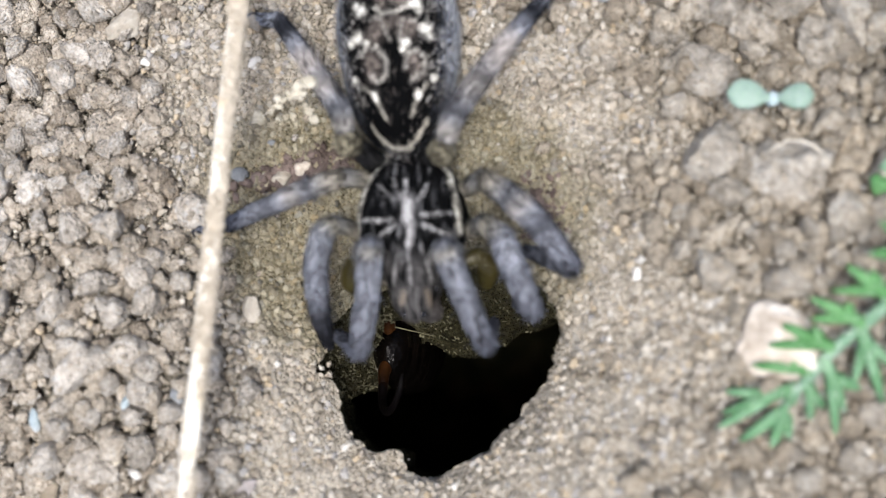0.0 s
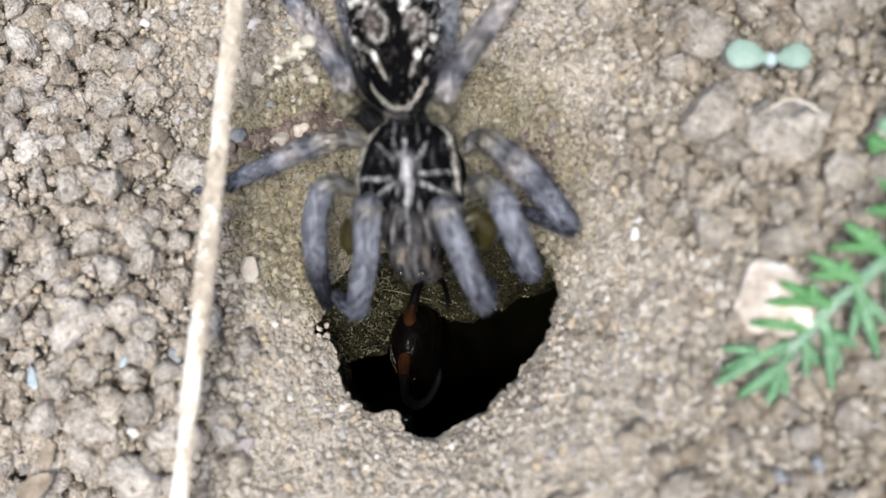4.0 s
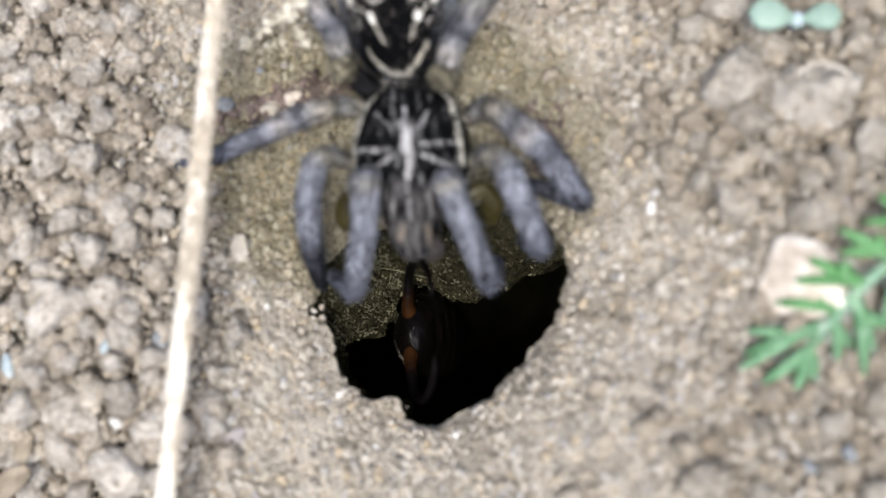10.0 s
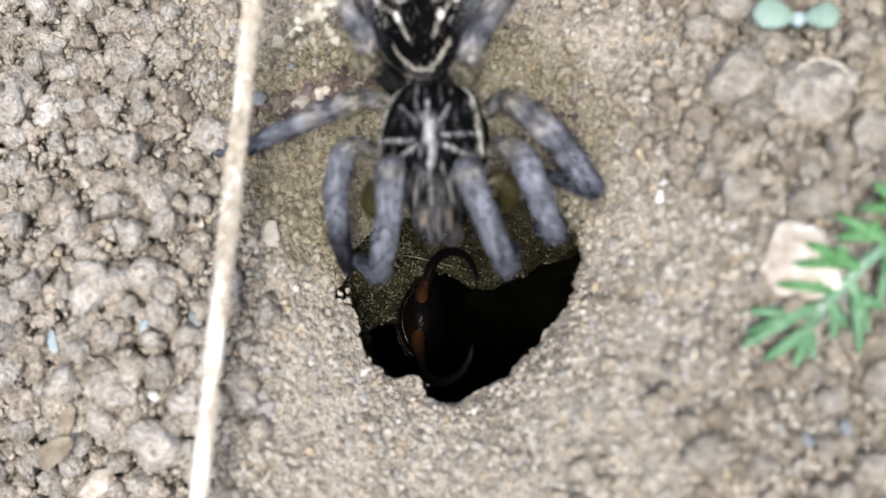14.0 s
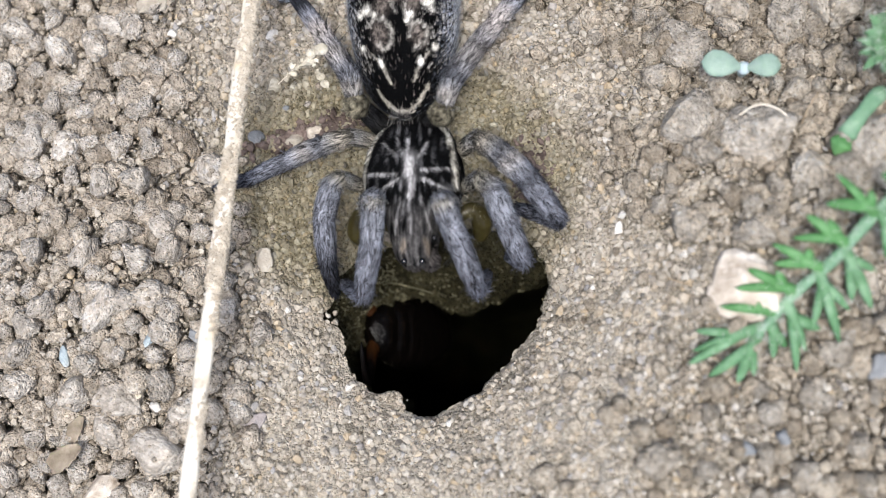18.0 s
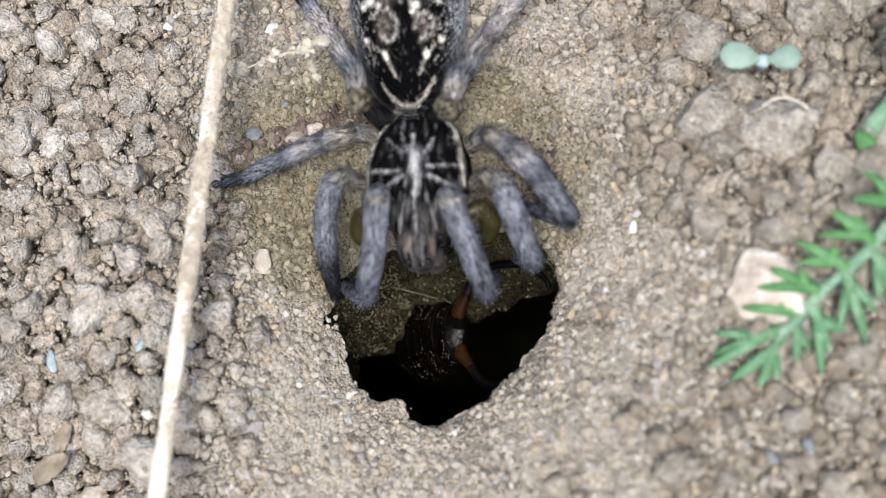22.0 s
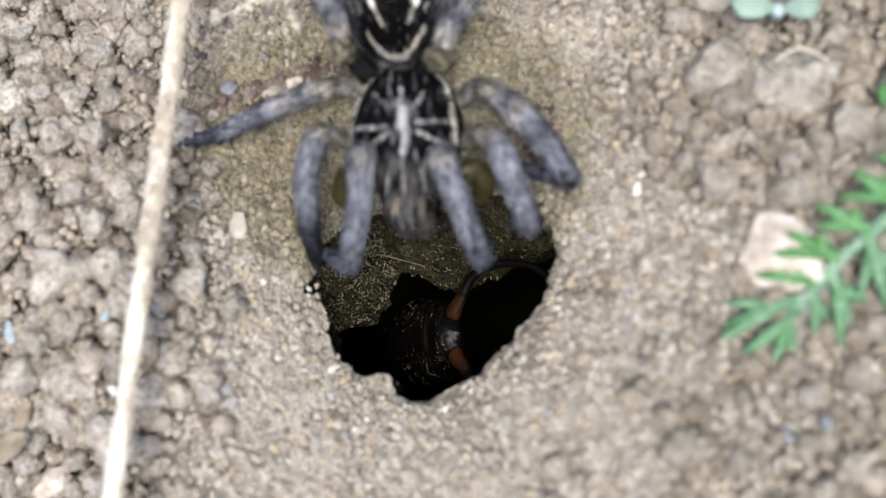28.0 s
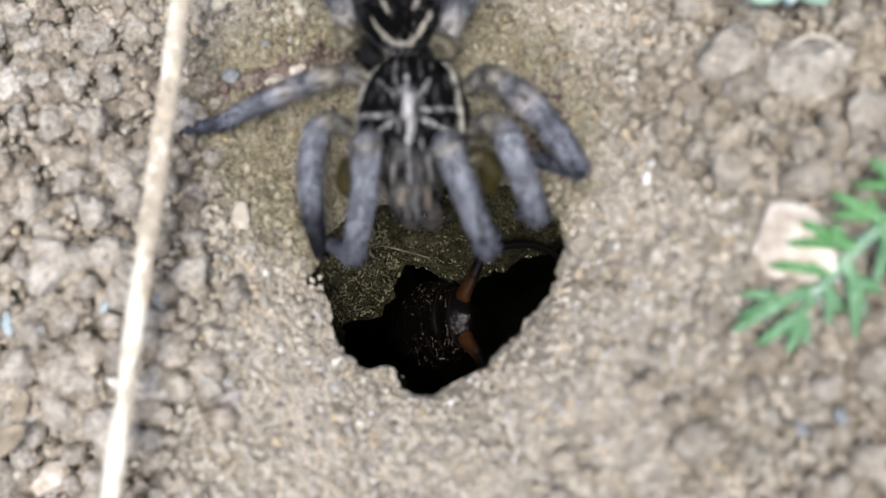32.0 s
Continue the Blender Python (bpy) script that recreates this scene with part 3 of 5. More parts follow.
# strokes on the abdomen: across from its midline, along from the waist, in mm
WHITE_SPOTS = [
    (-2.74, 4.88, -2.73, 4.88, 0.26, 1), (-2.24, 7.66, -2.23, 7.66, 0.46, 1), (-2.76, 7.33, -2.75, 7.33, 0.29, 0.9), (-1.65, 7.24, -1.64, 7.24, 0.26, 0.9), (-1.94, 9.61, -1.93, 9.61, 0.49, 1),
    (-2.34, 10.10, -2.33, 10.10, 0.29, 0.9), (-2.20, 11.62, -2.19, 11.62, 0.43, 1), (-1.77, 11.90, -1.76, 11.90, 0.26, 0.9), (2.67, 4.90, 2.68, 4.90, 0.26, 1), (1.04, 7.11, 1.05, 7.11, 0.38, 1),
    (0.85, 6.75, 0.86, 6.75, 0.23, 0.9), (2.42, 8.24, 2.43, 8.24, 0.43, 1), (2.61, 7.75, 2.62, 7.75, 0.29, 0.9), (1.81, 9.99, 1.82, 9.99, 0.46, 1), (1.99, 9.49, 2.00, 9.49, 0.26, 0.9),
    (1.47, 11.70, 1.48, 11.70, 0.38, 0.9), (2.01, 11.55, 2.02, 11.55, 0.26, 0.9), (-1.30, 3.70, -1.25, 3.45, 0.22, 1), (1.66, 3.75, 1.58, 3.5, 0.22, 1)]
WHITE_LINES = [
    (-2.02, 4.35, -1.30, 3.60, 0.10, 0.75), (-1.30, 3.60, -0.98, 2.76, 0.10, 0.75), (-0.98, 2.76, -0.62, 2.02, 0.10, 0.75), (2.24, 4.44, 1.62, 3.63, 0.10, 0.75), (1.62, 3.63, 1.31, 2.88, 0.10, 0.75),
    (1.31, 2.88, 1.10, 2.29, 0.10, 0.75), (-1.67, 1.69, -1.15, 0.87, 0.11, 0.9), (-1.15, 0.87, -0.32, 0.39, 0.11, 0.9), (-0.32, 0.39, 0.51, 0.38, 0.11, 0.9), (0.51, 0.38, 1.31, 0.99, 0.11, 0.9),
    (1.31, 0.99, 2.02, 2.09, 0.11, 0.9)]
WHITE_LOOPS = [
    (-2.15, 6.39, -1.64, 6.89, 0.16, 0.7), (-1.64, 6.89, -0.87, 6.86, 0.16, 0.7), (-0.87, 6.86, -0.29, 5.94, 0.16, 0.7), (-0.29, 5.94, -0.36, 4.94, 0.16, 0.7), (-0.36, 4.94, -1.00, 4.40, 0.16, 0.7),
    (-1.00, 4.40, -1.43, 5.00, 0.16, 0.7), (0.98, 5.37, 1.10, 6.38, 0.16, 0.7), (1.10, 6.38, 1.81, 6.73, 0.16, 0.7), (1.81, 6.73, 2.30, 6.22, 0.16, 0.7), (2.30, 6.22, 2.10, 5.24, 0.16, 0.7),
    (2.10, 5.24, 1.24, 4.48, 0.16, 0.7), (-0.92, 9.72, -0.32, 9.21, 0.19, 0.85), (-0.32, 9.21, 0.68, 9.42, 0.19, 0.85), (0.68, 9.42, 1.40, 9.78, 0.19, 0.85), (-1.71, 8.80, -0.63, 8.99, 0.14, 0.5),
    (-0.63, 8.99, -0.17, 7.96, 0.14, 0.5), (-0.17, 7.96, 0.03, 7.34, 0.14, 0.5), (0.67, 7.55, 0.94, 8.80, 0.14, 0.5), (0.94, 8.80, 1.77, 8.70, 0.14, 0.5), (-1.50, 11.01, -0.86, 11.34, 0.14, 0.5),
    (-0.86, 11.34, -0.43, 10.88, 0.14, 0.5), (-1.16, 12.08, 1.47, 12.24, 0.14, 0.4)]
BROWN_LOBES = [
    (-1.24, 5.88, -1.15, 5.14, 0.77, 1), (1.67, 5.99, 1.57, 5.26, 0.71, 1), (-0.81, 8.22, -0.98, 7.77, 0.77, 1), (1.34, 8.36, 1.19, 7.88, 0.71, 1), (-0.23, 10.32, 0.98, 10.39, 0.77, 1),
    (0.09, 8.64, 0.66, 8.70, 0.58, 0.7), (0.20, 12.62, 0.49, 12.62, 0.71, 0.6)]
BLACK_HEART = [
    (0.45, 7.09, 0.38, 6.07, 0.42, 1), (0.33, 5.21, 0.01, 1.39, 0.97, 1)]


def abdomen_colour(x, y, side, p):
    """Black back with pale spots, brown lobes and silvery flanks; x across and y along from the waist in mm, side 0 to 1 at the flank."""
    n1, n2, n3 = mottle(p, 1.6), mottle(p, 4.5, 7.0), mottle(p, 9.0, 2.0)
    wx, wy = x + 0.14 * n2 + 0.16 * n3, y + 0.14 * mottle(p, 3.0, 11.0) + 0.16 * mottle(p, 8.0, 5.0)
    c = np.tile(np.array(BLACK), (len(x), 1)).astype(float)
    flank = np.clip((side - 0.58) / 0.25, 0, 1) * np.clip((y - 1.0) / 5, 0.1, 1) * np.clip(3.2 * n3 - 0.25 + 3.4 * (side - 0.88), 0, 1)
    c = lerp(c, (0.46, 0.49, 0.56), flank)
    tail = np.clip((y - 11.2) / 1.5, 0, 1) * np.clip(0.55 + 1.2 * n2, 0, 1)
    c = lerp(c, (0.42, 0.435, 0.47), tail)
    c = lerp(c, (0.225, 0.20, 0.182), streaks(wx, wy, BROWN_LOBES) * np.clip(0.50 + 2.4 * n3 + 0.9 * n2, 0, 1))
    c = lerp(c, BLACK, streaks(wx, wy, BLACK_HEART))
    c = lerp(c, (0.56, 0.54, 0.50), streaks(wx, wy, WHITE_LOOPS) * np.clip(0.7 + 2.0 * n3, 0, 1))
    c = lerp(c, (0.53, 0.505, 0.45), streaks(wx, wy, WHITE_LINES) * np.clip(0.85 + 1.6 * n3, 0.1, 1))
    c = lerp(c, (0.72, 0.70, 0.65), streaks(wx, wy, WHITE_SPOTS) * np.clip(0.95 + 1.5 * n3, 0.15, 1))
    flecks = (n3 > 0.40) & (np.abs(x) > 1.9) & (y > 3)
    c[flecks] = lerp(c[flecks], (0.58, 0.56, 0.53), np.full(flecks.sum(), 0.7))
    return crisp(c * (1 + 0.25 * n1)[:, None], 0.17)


# strokes on the carapace, x and y in mm
STAR = [
    (-3.94, 11.30, -3.73, 10.15, 0.14, 1), (-3.73, 10.15, -3.63, 8.43, 0.54, 1), (-3.63, 8.43, -3.59, 7.15, 0.35, 0.9), (-4.25, 10.21, -4.86, 11.60, 0.09, 0.8), (-4.76, 10.10, -5.70, 11.12, 0.09, 0.7),
    (-3.11, 10.00, -2.57, 11.08, 0.10, 0.9), (-4.63, 8.67, -6.76, 8.80, 0.12, 1), (-2.80, 8.99, -0.92, 9.26, 0.12, 1), (-4.47, 8.32, -5.59, 7.73, 0.12, 1), (-5.59, 7.73, -6.65, 7.14, 0.09, 0.6),
    (-2.78, 8.42, -1.08, 7.73, 0.12, 1), (-4.29, 7.01, -4.69, 4.47, 0.10, 0.6), (-2.80, 7.00, -2.12, 4.75, 0.10, 0.6), (-3.59, 7.15, -3.45, 4.47, 0.10, 0.4)]
PALE_MARGIN = [
    (-2.33, 13.45, -1.28, 12.0, 0.22, 1), (-1.28, 12.0, -0.66, 9.71, 0.22, 1), (-0.66, 9.71, -0.45, 8.12, 0.22, 1), (-5.75, 13.2, -6.5, 11.9, 0.22, 0.95),
    (-6.5, 11.9, -7.15, 9.63, 0.22, 0.95), (-7.15, 9.63, -7.3, 8.17, 0.22, 0.95)]
TAN_TUFTS = [
    (-4.15, 3.31, -4.02, 3.87, 0.26, 1), (-2.32, 3.31, -2.48, 4.01, 0.26, 1)]


def carapace_colour(p):
    """Black with a pale hairy star, a pale margin and a streaked grey-brown head; p are places in mm."""
    x, y = p[:, 0], p[:, 1]
    n2 = mottle(p, 3.5, 3.0)
    fibre = np.array([noise.noise(Vector((q * 4.0, w * 0.7, 8.0))) for q, w in zip(x, y)])
    wx, wy = x + 0.10 * n2, y + 0.10 * mottle(p, 4.0, 13.0)
    c = np.tile(np.array((0.007, 0.007, 0.008)), (len(x), 1)).astype(float)
    head = np.clip((7.0 - y) / 1.6, 0, 1)
    c = lerp(c, (0.13, 0.126, 0.125), head * np.clip(0.62 + 1.2 * fibre, 0, 1))
    near = np.exp(-(((x + 3.78) / 1.3) ** 2 + ((y - 9.2) / 2.0) ** 2))
    c = lerp(c, (0.30, 0.30, 0.305), (0.4 + 0.4 * near) * np.clip(fibre * 2.4 - 0.45 + 0.3 * near, 0, 1) * (y > 5.8))
    c = lerp(c, (0.29, 0.245, 0.195), 0.55 * streaks(wx, wy, TAN_TUFTS) * np.clip(0.7 + fibre, 0, 1))
    c = lerp(c, (0.50, 0.485, 0.44), streaks(wx, wy, PALE_MARGIN) * np.clip(0.7 + n2, 0, 1))
    c = lerp(c, (0.39, 0.385, 0.385), streaks(wx, wy, STAR) * np.clip(0.78 + 1.2 * fibre, 0.3, 1))
    return crisp(c * (1 + 0.3 * n2)[:, None], 0.17)


SEGMENT_COLOURS = [(0.22, 0.205, 0.175), (0.255, 0.257, 0.265), (0.25, 0.262, 0.30), (0.205, 0.215, 0.252), (0.10, 0.107, 0.135)]


def leg_colour(k, t, p, li):
    """Segment k of a leg, t from 0 to 1 along it: grey, ringed black at the joints, dark towards the claw; legs are counted from the hind pair."""
    n1, n2 = mottle(p, 1.3), mottle(p, 4.0, 5.0)
    here, then = np.array(SEGMENT_COLOURS[k]), np.array(SEGMENT_COLOURS[min(k + 1, 4)])
    if k < 2 and li in (2, 3, 4, 5):
        here = np.array((0.33, 0.305, 0.25))
    c = lerp(here, then, np.clip(t * 1.2 - 0.3, 0, 1))
    dark = np.clip(2.6 * n1 - 0.35, 0, 1) * (0.85 if li < 4 else 0.55)
    if k in (1, 2) and li < 4:
        c = lerp(c, (0.44, 0.39, 0.335), np.exp(-((t - 0.35) / 0.22) ** 2) * 0.55)
        dark = np.maximum(dark, (0.9 if li < 2 else 0.3) * np.exp(-((t - 0.92) / 0.12) ** 2))
    if k == 0 and li < 2:
        here = here * 0 + 0.02
        c = np.tile(here, (len(t), 1))
    ring = np.exp(-((t - 0.03) / 0.05) ** 2) + np.exp(-((t - 0.97) / 0.05) ** 2)
    c = lerp(c, (0.014, 0.014, 0.018), np.clip(np.maximum(dark, (0.8 if li < 4 else 0.3) * ring * (k > 0)), 0, 1))
    if li == 4 and k > 2:
        c = lerp(c, (0.012, 0.012, 0.015), np.clip(1.4 * t - 0.5 + (k - 3), 0, 0.9))
    if li < 2:
        # hind legs: a pale pinkish stretch about the knee, then a black band
        if k == 2:
            c = lerp(c, (0.012, 0.012, 0.015), np.clip(2.4 * n1 + 0.25, 0, 0.9) * np.exp(-((t - 0.25) / 0.22) ** 2))
            c = lerp(c, (0.46, 0.42, 0.40), np.clip((t - 0.5) * 3, 0, 0.85))
        elif k == 3:
            c = lerp(c, (0.46, 0.42, 0.40), np.clip(0.9 - t * 3, 0, 0.85))
            c = lerp(c, (0.012, 0.013, 0.018), 0.95 * np.exp(-((t - 0.66) / 0.2) ** 4))
        elif k == 4:
            c = lerp(c, (0.24, 0.255, 0.30), np.full(len(t), 0.8))
    if k == 2 and li > 5:
        c = lerp(c, (0.46, 0.42, 0.34), 0.7 * np.exp(-((t - 0.02) / 0.04) ** 2))
    return c * (1 + 0.45 * n2)[:, None]


def hairs(verts, faces, colours, count, length, along, seed, lift=0.35, width=0.03, fray=0.5, mask=None, vary=(0.25, 0.7, 0.9, 1.9)):
    """Short hairs over a surface: slim blades that lie along a direction field (world mm)."""
    rnd = np.random.RandomState(seed)
    v, f = np.asarray(verts), np.asarray(faces)
    a, b, c, d = v[f[:, 0]], v[f[:, 1]], v[f[:, 2]], v[f[:, 3]]
    nrm = np.cross(c - a, d - b)
    area = np.linalg.norm(nrm, axis=1) + 1e-12
    nrm /= area[:, None]
    prob = area.copy()
    if mask is not None:
        prob *= mask(v[f].mean(1), nrm)
    pick = rnd.choice(len(f), count, p=prob / prob.sum())
    u, w = rnd.rand(count, 1), rnd.rand(count, 1)
    p = (a[pick] * (1 - u) + b[pick] * u) * (1 - w) + (d[pick] * (1 - u) + c[pick] * u) * w
    col = colours[f[pick]].mean(1) * np.where(rnd.rand(count, 1) < 0.5, rnd.uniform(vary[0], vary[1], (count, 1)), rnd.uniform(vary[2], vary[3], (count, 1)))
    n = nrm[pick]
    t = along(p)
    t = t - (t * n).sum(1)[:, None] * n
    t /= np.linalg.norm(t, axis=1)[:, None] + 1e-9
    s = np.cross(n, t)
    t = t + s * rnd.normal(0, fray * 0.5, (count, 1)) + n * (lift * rnd.uniform(0.4, 1.7, (count, 1)))
    t /= np.linalg.norm(t, axis=1)[:, None]
    ln = length * rnd.uniform(0.5, 1.3, (count, 1))
    mid = p + t * ln * 0.55 + n * ln * 0.06
    tip = p + t * ln - n * ln * 0.08
    wv = s * width
    vv = np.stack([p - wv, p + wv, mid + wv * 0.7, tip, mid - wv * 0.7], 1).reshape(-1, 3)
    i = np.arange(count)[:, None] * 5
    ff = np.vstack([i + [0, 1, 2, 4]])
    tt = i + [4, 2, 3, 3]
    # the tip: a four-cornered blade whose last corner is a hair's breadth away
    vv2 = np.vstack([vv, tip + wv * 0.08])
    tt[:, 3] = 5 * count + np.arange(count)
    cc = np.repeat(col, 5, axis=0)
    cc = np.vstack([cc, col])
    tt = tt[:, [0, 1, 3, 2]]
    return vv2, np.vstack([ff, tt]), cc


def build_spider():
    sp = thing("wolf_spider", -3.9, 10.0, -2.2, "dark grey hairy wolf spider with pale spots, standing over a burrow", "spider")
    # abdomen
    rows, cols = 190, 200
    tv = np.linspace(0, 1, rows)
    th = np.linspace(0, 2 * np.pi, cols, endpoint=False)
    mid = smooth_path([(-4.5, 13.3, 1.2), (-4.62, 16.2, 1.0), (-4.98, 20.4, 0.6), (-5.28, 23.8, 0.1), (-5.85, 27.7, -0.6)], rows)
    half = np.interp(tv, [0, 0.04, 0.1, 0.2, 0.35, 0.5, 0.65, 0.78, 0.87, 0.93, 0.97, 0.99, 1], [0.05, 1.5, 2.35, 3.15, 3.95, 4.4, 4.55, 4.35, 3.8, 3.0, 2.1, 1.2, 0.05])
    half = np.convolve(np.pad(half, 5, 'edge'), np.ones(11) / 11, 'valid')
    half[0], half[-1] = 0.05, 0.05
    half *= 0.94
    high = half * 0.83
    ca, sa = np.cos(th), np.sin(th)
    v = np.stack([mid[:, 0:1] + half[:, None] * ca, np.repeat(mid[:, 1:2], cols, 1), mid[:, 2:3] + high[:, None] * sa * np.where(sa > 0, 1.0, 0.85)], -1).reshape(-1, 3)
    f = grid_faces(rows, cols)[:, ::-1]
    side = np.tile(np.where(sa > 0, np.abs(ca), 1.0), rows)
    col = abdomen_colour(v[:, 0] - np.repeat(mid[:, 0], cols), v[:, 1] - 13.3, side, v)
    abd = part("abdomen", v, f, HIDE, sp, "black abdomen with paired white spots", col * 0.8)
    hv, hf, hc = hairs(v, f, col, 30000, 0.26, lambda p: np.tile((0.0, 1.0, -0.05), (len(p), 1)), 1, 0.26, 0.016, 0.3, vary=(0.45, 0.9, 1.0, 1.6), mask=lambda p, n: (n[:, 2] > -0.45) * 1.0)
    part("fur", hv, hf, FUR, abd, "short lying hair", hc, kind="stuff")
    hv, hf, hc = hairs(v, f, np.tile((0.13, 0.115, 0.105), (len(v), 1)), 700, 0.42, lambda p: np.tile((0.0, 1.0, -0.05), (len(p), 1)), 5, 0.3, 0.016, mask=lambda p, n: (n[:, 2] > 0.0) * 1.0)
    part("fur", hv, hf, FUR, abd, "fine brown hair", hc, kind="stuff")
    hv, hf, hc = hairs(v, f, np.tile((0.60, 0.63, 0.70), (len(v), 1)), 8000, 0.7, lambda p: np.tile((0.0, 1.0, 0.15), (len(p), 1)), 6, 0.55, 0.014, mask=lambda p, n: np.clip(0.55 - n[:, 2], 0, 1) * (n[:, 2] > -0.5) * np.clip((p[:, 1] - 17) / 6, 0.1, 1))
    part("fur", hv, hf, FUR, abd, "silvery fringe of longer hair", hc, kind="stuff")
    # a tuft of pale bristles at the waist
    tuft_v, tuft_f, n = [], [], 0
    for k in range(9):
        x0 = -4.5 + (k - 4) * 0.16
        q, w = tube(smooth_path([(x0, 13.6, 3.0), (x0 + (k - 4) * 0.03, 13.0, 3.3), (x0 + (k - 4) * 0.08, 12.35, 3.1)], 6), np.linspace(0.013, 0.005, 6), 5)
        tuft_v.append(q)
        tuft_f.append(w + n)
        n += len(q)
    part("bristle_tuft", np.vstack(tuft_v), np.vstack(tuft_f), FUR, abd, "pale bristles", np.tile((0.40, 0.38, 0.35), (n, 1)))
    # carapace
    rows, cols = 140, 110
    ty = np.linspace(0, 1, rows)
    y = 13.9 - 11.65 * ty
    half = np.interp(13.9 - y, [0, 0.4, 1.0, 1.7, 2.4, 3.7, 5.1, 6.35, 7.6, 8.7, 9.75, 10.8, 11.3, 11.65], [0.8, 1.75, 2.4, 2.85, 3.2, 3.6, 3.8, 3.5, 2.65, 1.95, 1.65, 1.47, 1.25, 0.6])
    half = np.convolve(np.pad(half, 5, "edge"), np.ones(11) / 11, "valid")
    top = np.interp(13.9 - y, [0, 0.8, 1.6, 3.1, 4.9, 6.9, 9.0, 10.6, 11.65], [0.4, 1.1, 1.9, 3.0, 3.4, 3.35, 3.2, 2.7, 1.7])
    cx = -3.95 + 0.42 * ty * ty
    a = np.linspace(0, np.pi, cols)
    ca, sa = np.cos(a), np.sin(a) ** 0.55
    v = np.stack([cx[:, None] + half[:, None] * ca, np.repeat(y[:, None], cols, 1), -0.3 + (top[:, None] + 0.3) * sa], -1)
    # close below with a flat breast plate
    low = np.stack([cx[:, None] + half[:, None] * ca[::-1] * 0.96, np.repeat(y[:, None], cols, 1), np.full((rows, cols), -0.5) - 0.5 * np.sin(a)[None]], -1)
    v = np.concatenate([v, low], 1)
    v[0] = v[0].mean(0) + (v[0] - v[0].mean(0)) * 0.15
    v[-1] = v[-1].mean(0) + (v[-1] - v[-1].mean(0)) * 0.25
    full = v.reshape(-1, 3)
    f = grid_faces(rows, 2 * cols)
    col = carapace_colour(full)
    car = part("carapace", full, f, HIDE, sp, "black carapace with a pale star and radiating streaks", col * 0.8)

    def outward(p):
        d = np.c_[(p[:, 0] + 3.6) * 0.5, p[:, 1] - 9.4, np.zeros(len(p))]
        d[:, 1] -= 1.2
        return d + 1e-3

    hv, hf, hc = hairs(full, f, col, 24000, 0.36, outward, 2, 0.20, 0.014, 0.3, mask=lambda p, n: (n[:, 2] > 0.0) * 1.0)
    part("fur", hv, hf, FUR, car, "short lying hair", hc, kind="stuff")
    # eyes: two large in front, two behind, a row of four small ones
    bv, bf = BALLS[2]
    for x0, y0, z0, r in ((-4.1, 2.5, 1.95, 0.25), (-2.8, 2.5, 1.95, 0.25), (-4.7, 4.2, 2.15, 0.2), (-1.9, 4.2, 2.15, 0.2),
                          (-3.8, 2.5, 1.55, 0.14), (-3.45, 2.4, 1.5, 0.17), (-3.05, 2.4, 1.5, 0.17), (-2.7, 2.5, 1.55, 0.14)):
        part("eye", bv * r + (x0, y0, z0), bf, EYE, car, "glossy black eye")
    # jaws
    for sgn in (-1, 1):
        x0 = -3.3 + sgn * 0.6
        q, w = tube(smooth_path([(x0, 3.6, 1.2), (x0 + 0.05 * sgn, 3.0, 0.2), (x0, 2.9, -1.2), (x0 - 0.2 * sgn, 3.2, -2.6)], 14), np.interp(np.linspace(0, 1, 14), [0, 0.3, 0.8, 1], [0.6, 0.75, 0.6, 0.35]), 14)
        cl = np.tile((0.05, 0.045, 0.043), (len(q), 1)) * (1 + 0.4 * mottle(q, 2.5))[:, None]
        jaw = part("jaw", q, w, HIDE, sp, "brown hairy jaw", cl)
        hv, hf, hc = hairs(q, w, cl * 1.3, 900, 0.5, lambda p: np.tile((0, -0.4, -1.0), (len(p), 1)), 30 + sgn, 0.4, 0.02)
        part("fur", hv, hf, FUR, jaw, "", hc, kind="stuff")
        q, w = tube(smooth_path([(x0 - 0.2 * sgn, 3.2, -2.6), (x0 - 0.35 * sgn, 3.0, -3.2), (x0 - 0.8 * sgn, 3.3, -3.6)], 10), np.linspace(0.28, 0.04, 10), 8)
        part("fang", q, w, EYE, jaw, "shiny black fang")
    # feelers
    for pts in ([(-5.0, 5.0, 0.4), (-6.3, 5.6, 1.4), (-7.6, 6.0, 1.3), (-8.1, 5.0, 0.1), (-7.6, 4.2, -0.9)],
                [(-1.7, 5.0, 0.4), (-0.5, 5.7, 1.4), (0.7, 6.4, 1.3), (1.3, 5.7, 0.2), (1.0, 4.7, -0.8)]):
        q, w = tube(smooth_path(pts, 22), np.interp(np.linspace(0, 1, 22), [0, 0.4, 0.5, 0.75, 1], [0.45, 0.55, 0.62, 0.85, 0.55]), 14)
        palp = part("palp", q, w, OLIVE, sp, "olive glossy feeler")
        cl = np.tile((0.30, 0.28, 0.22), (len(q), 1))
        hv, hf, hc = hairs(q, w, cl * 0.6, 160, 0.4, lambda p: np.tile((0.1, -1, -0.6), (len(p), 1)), 77, 0.5, 0.016, mask=lambda p, n: (p[:, 1] > 5.6) * 1.0 + 0.03)
        part("fur", hv, hf, FUR, palp, "", hc, kind="stuff")
    legs()


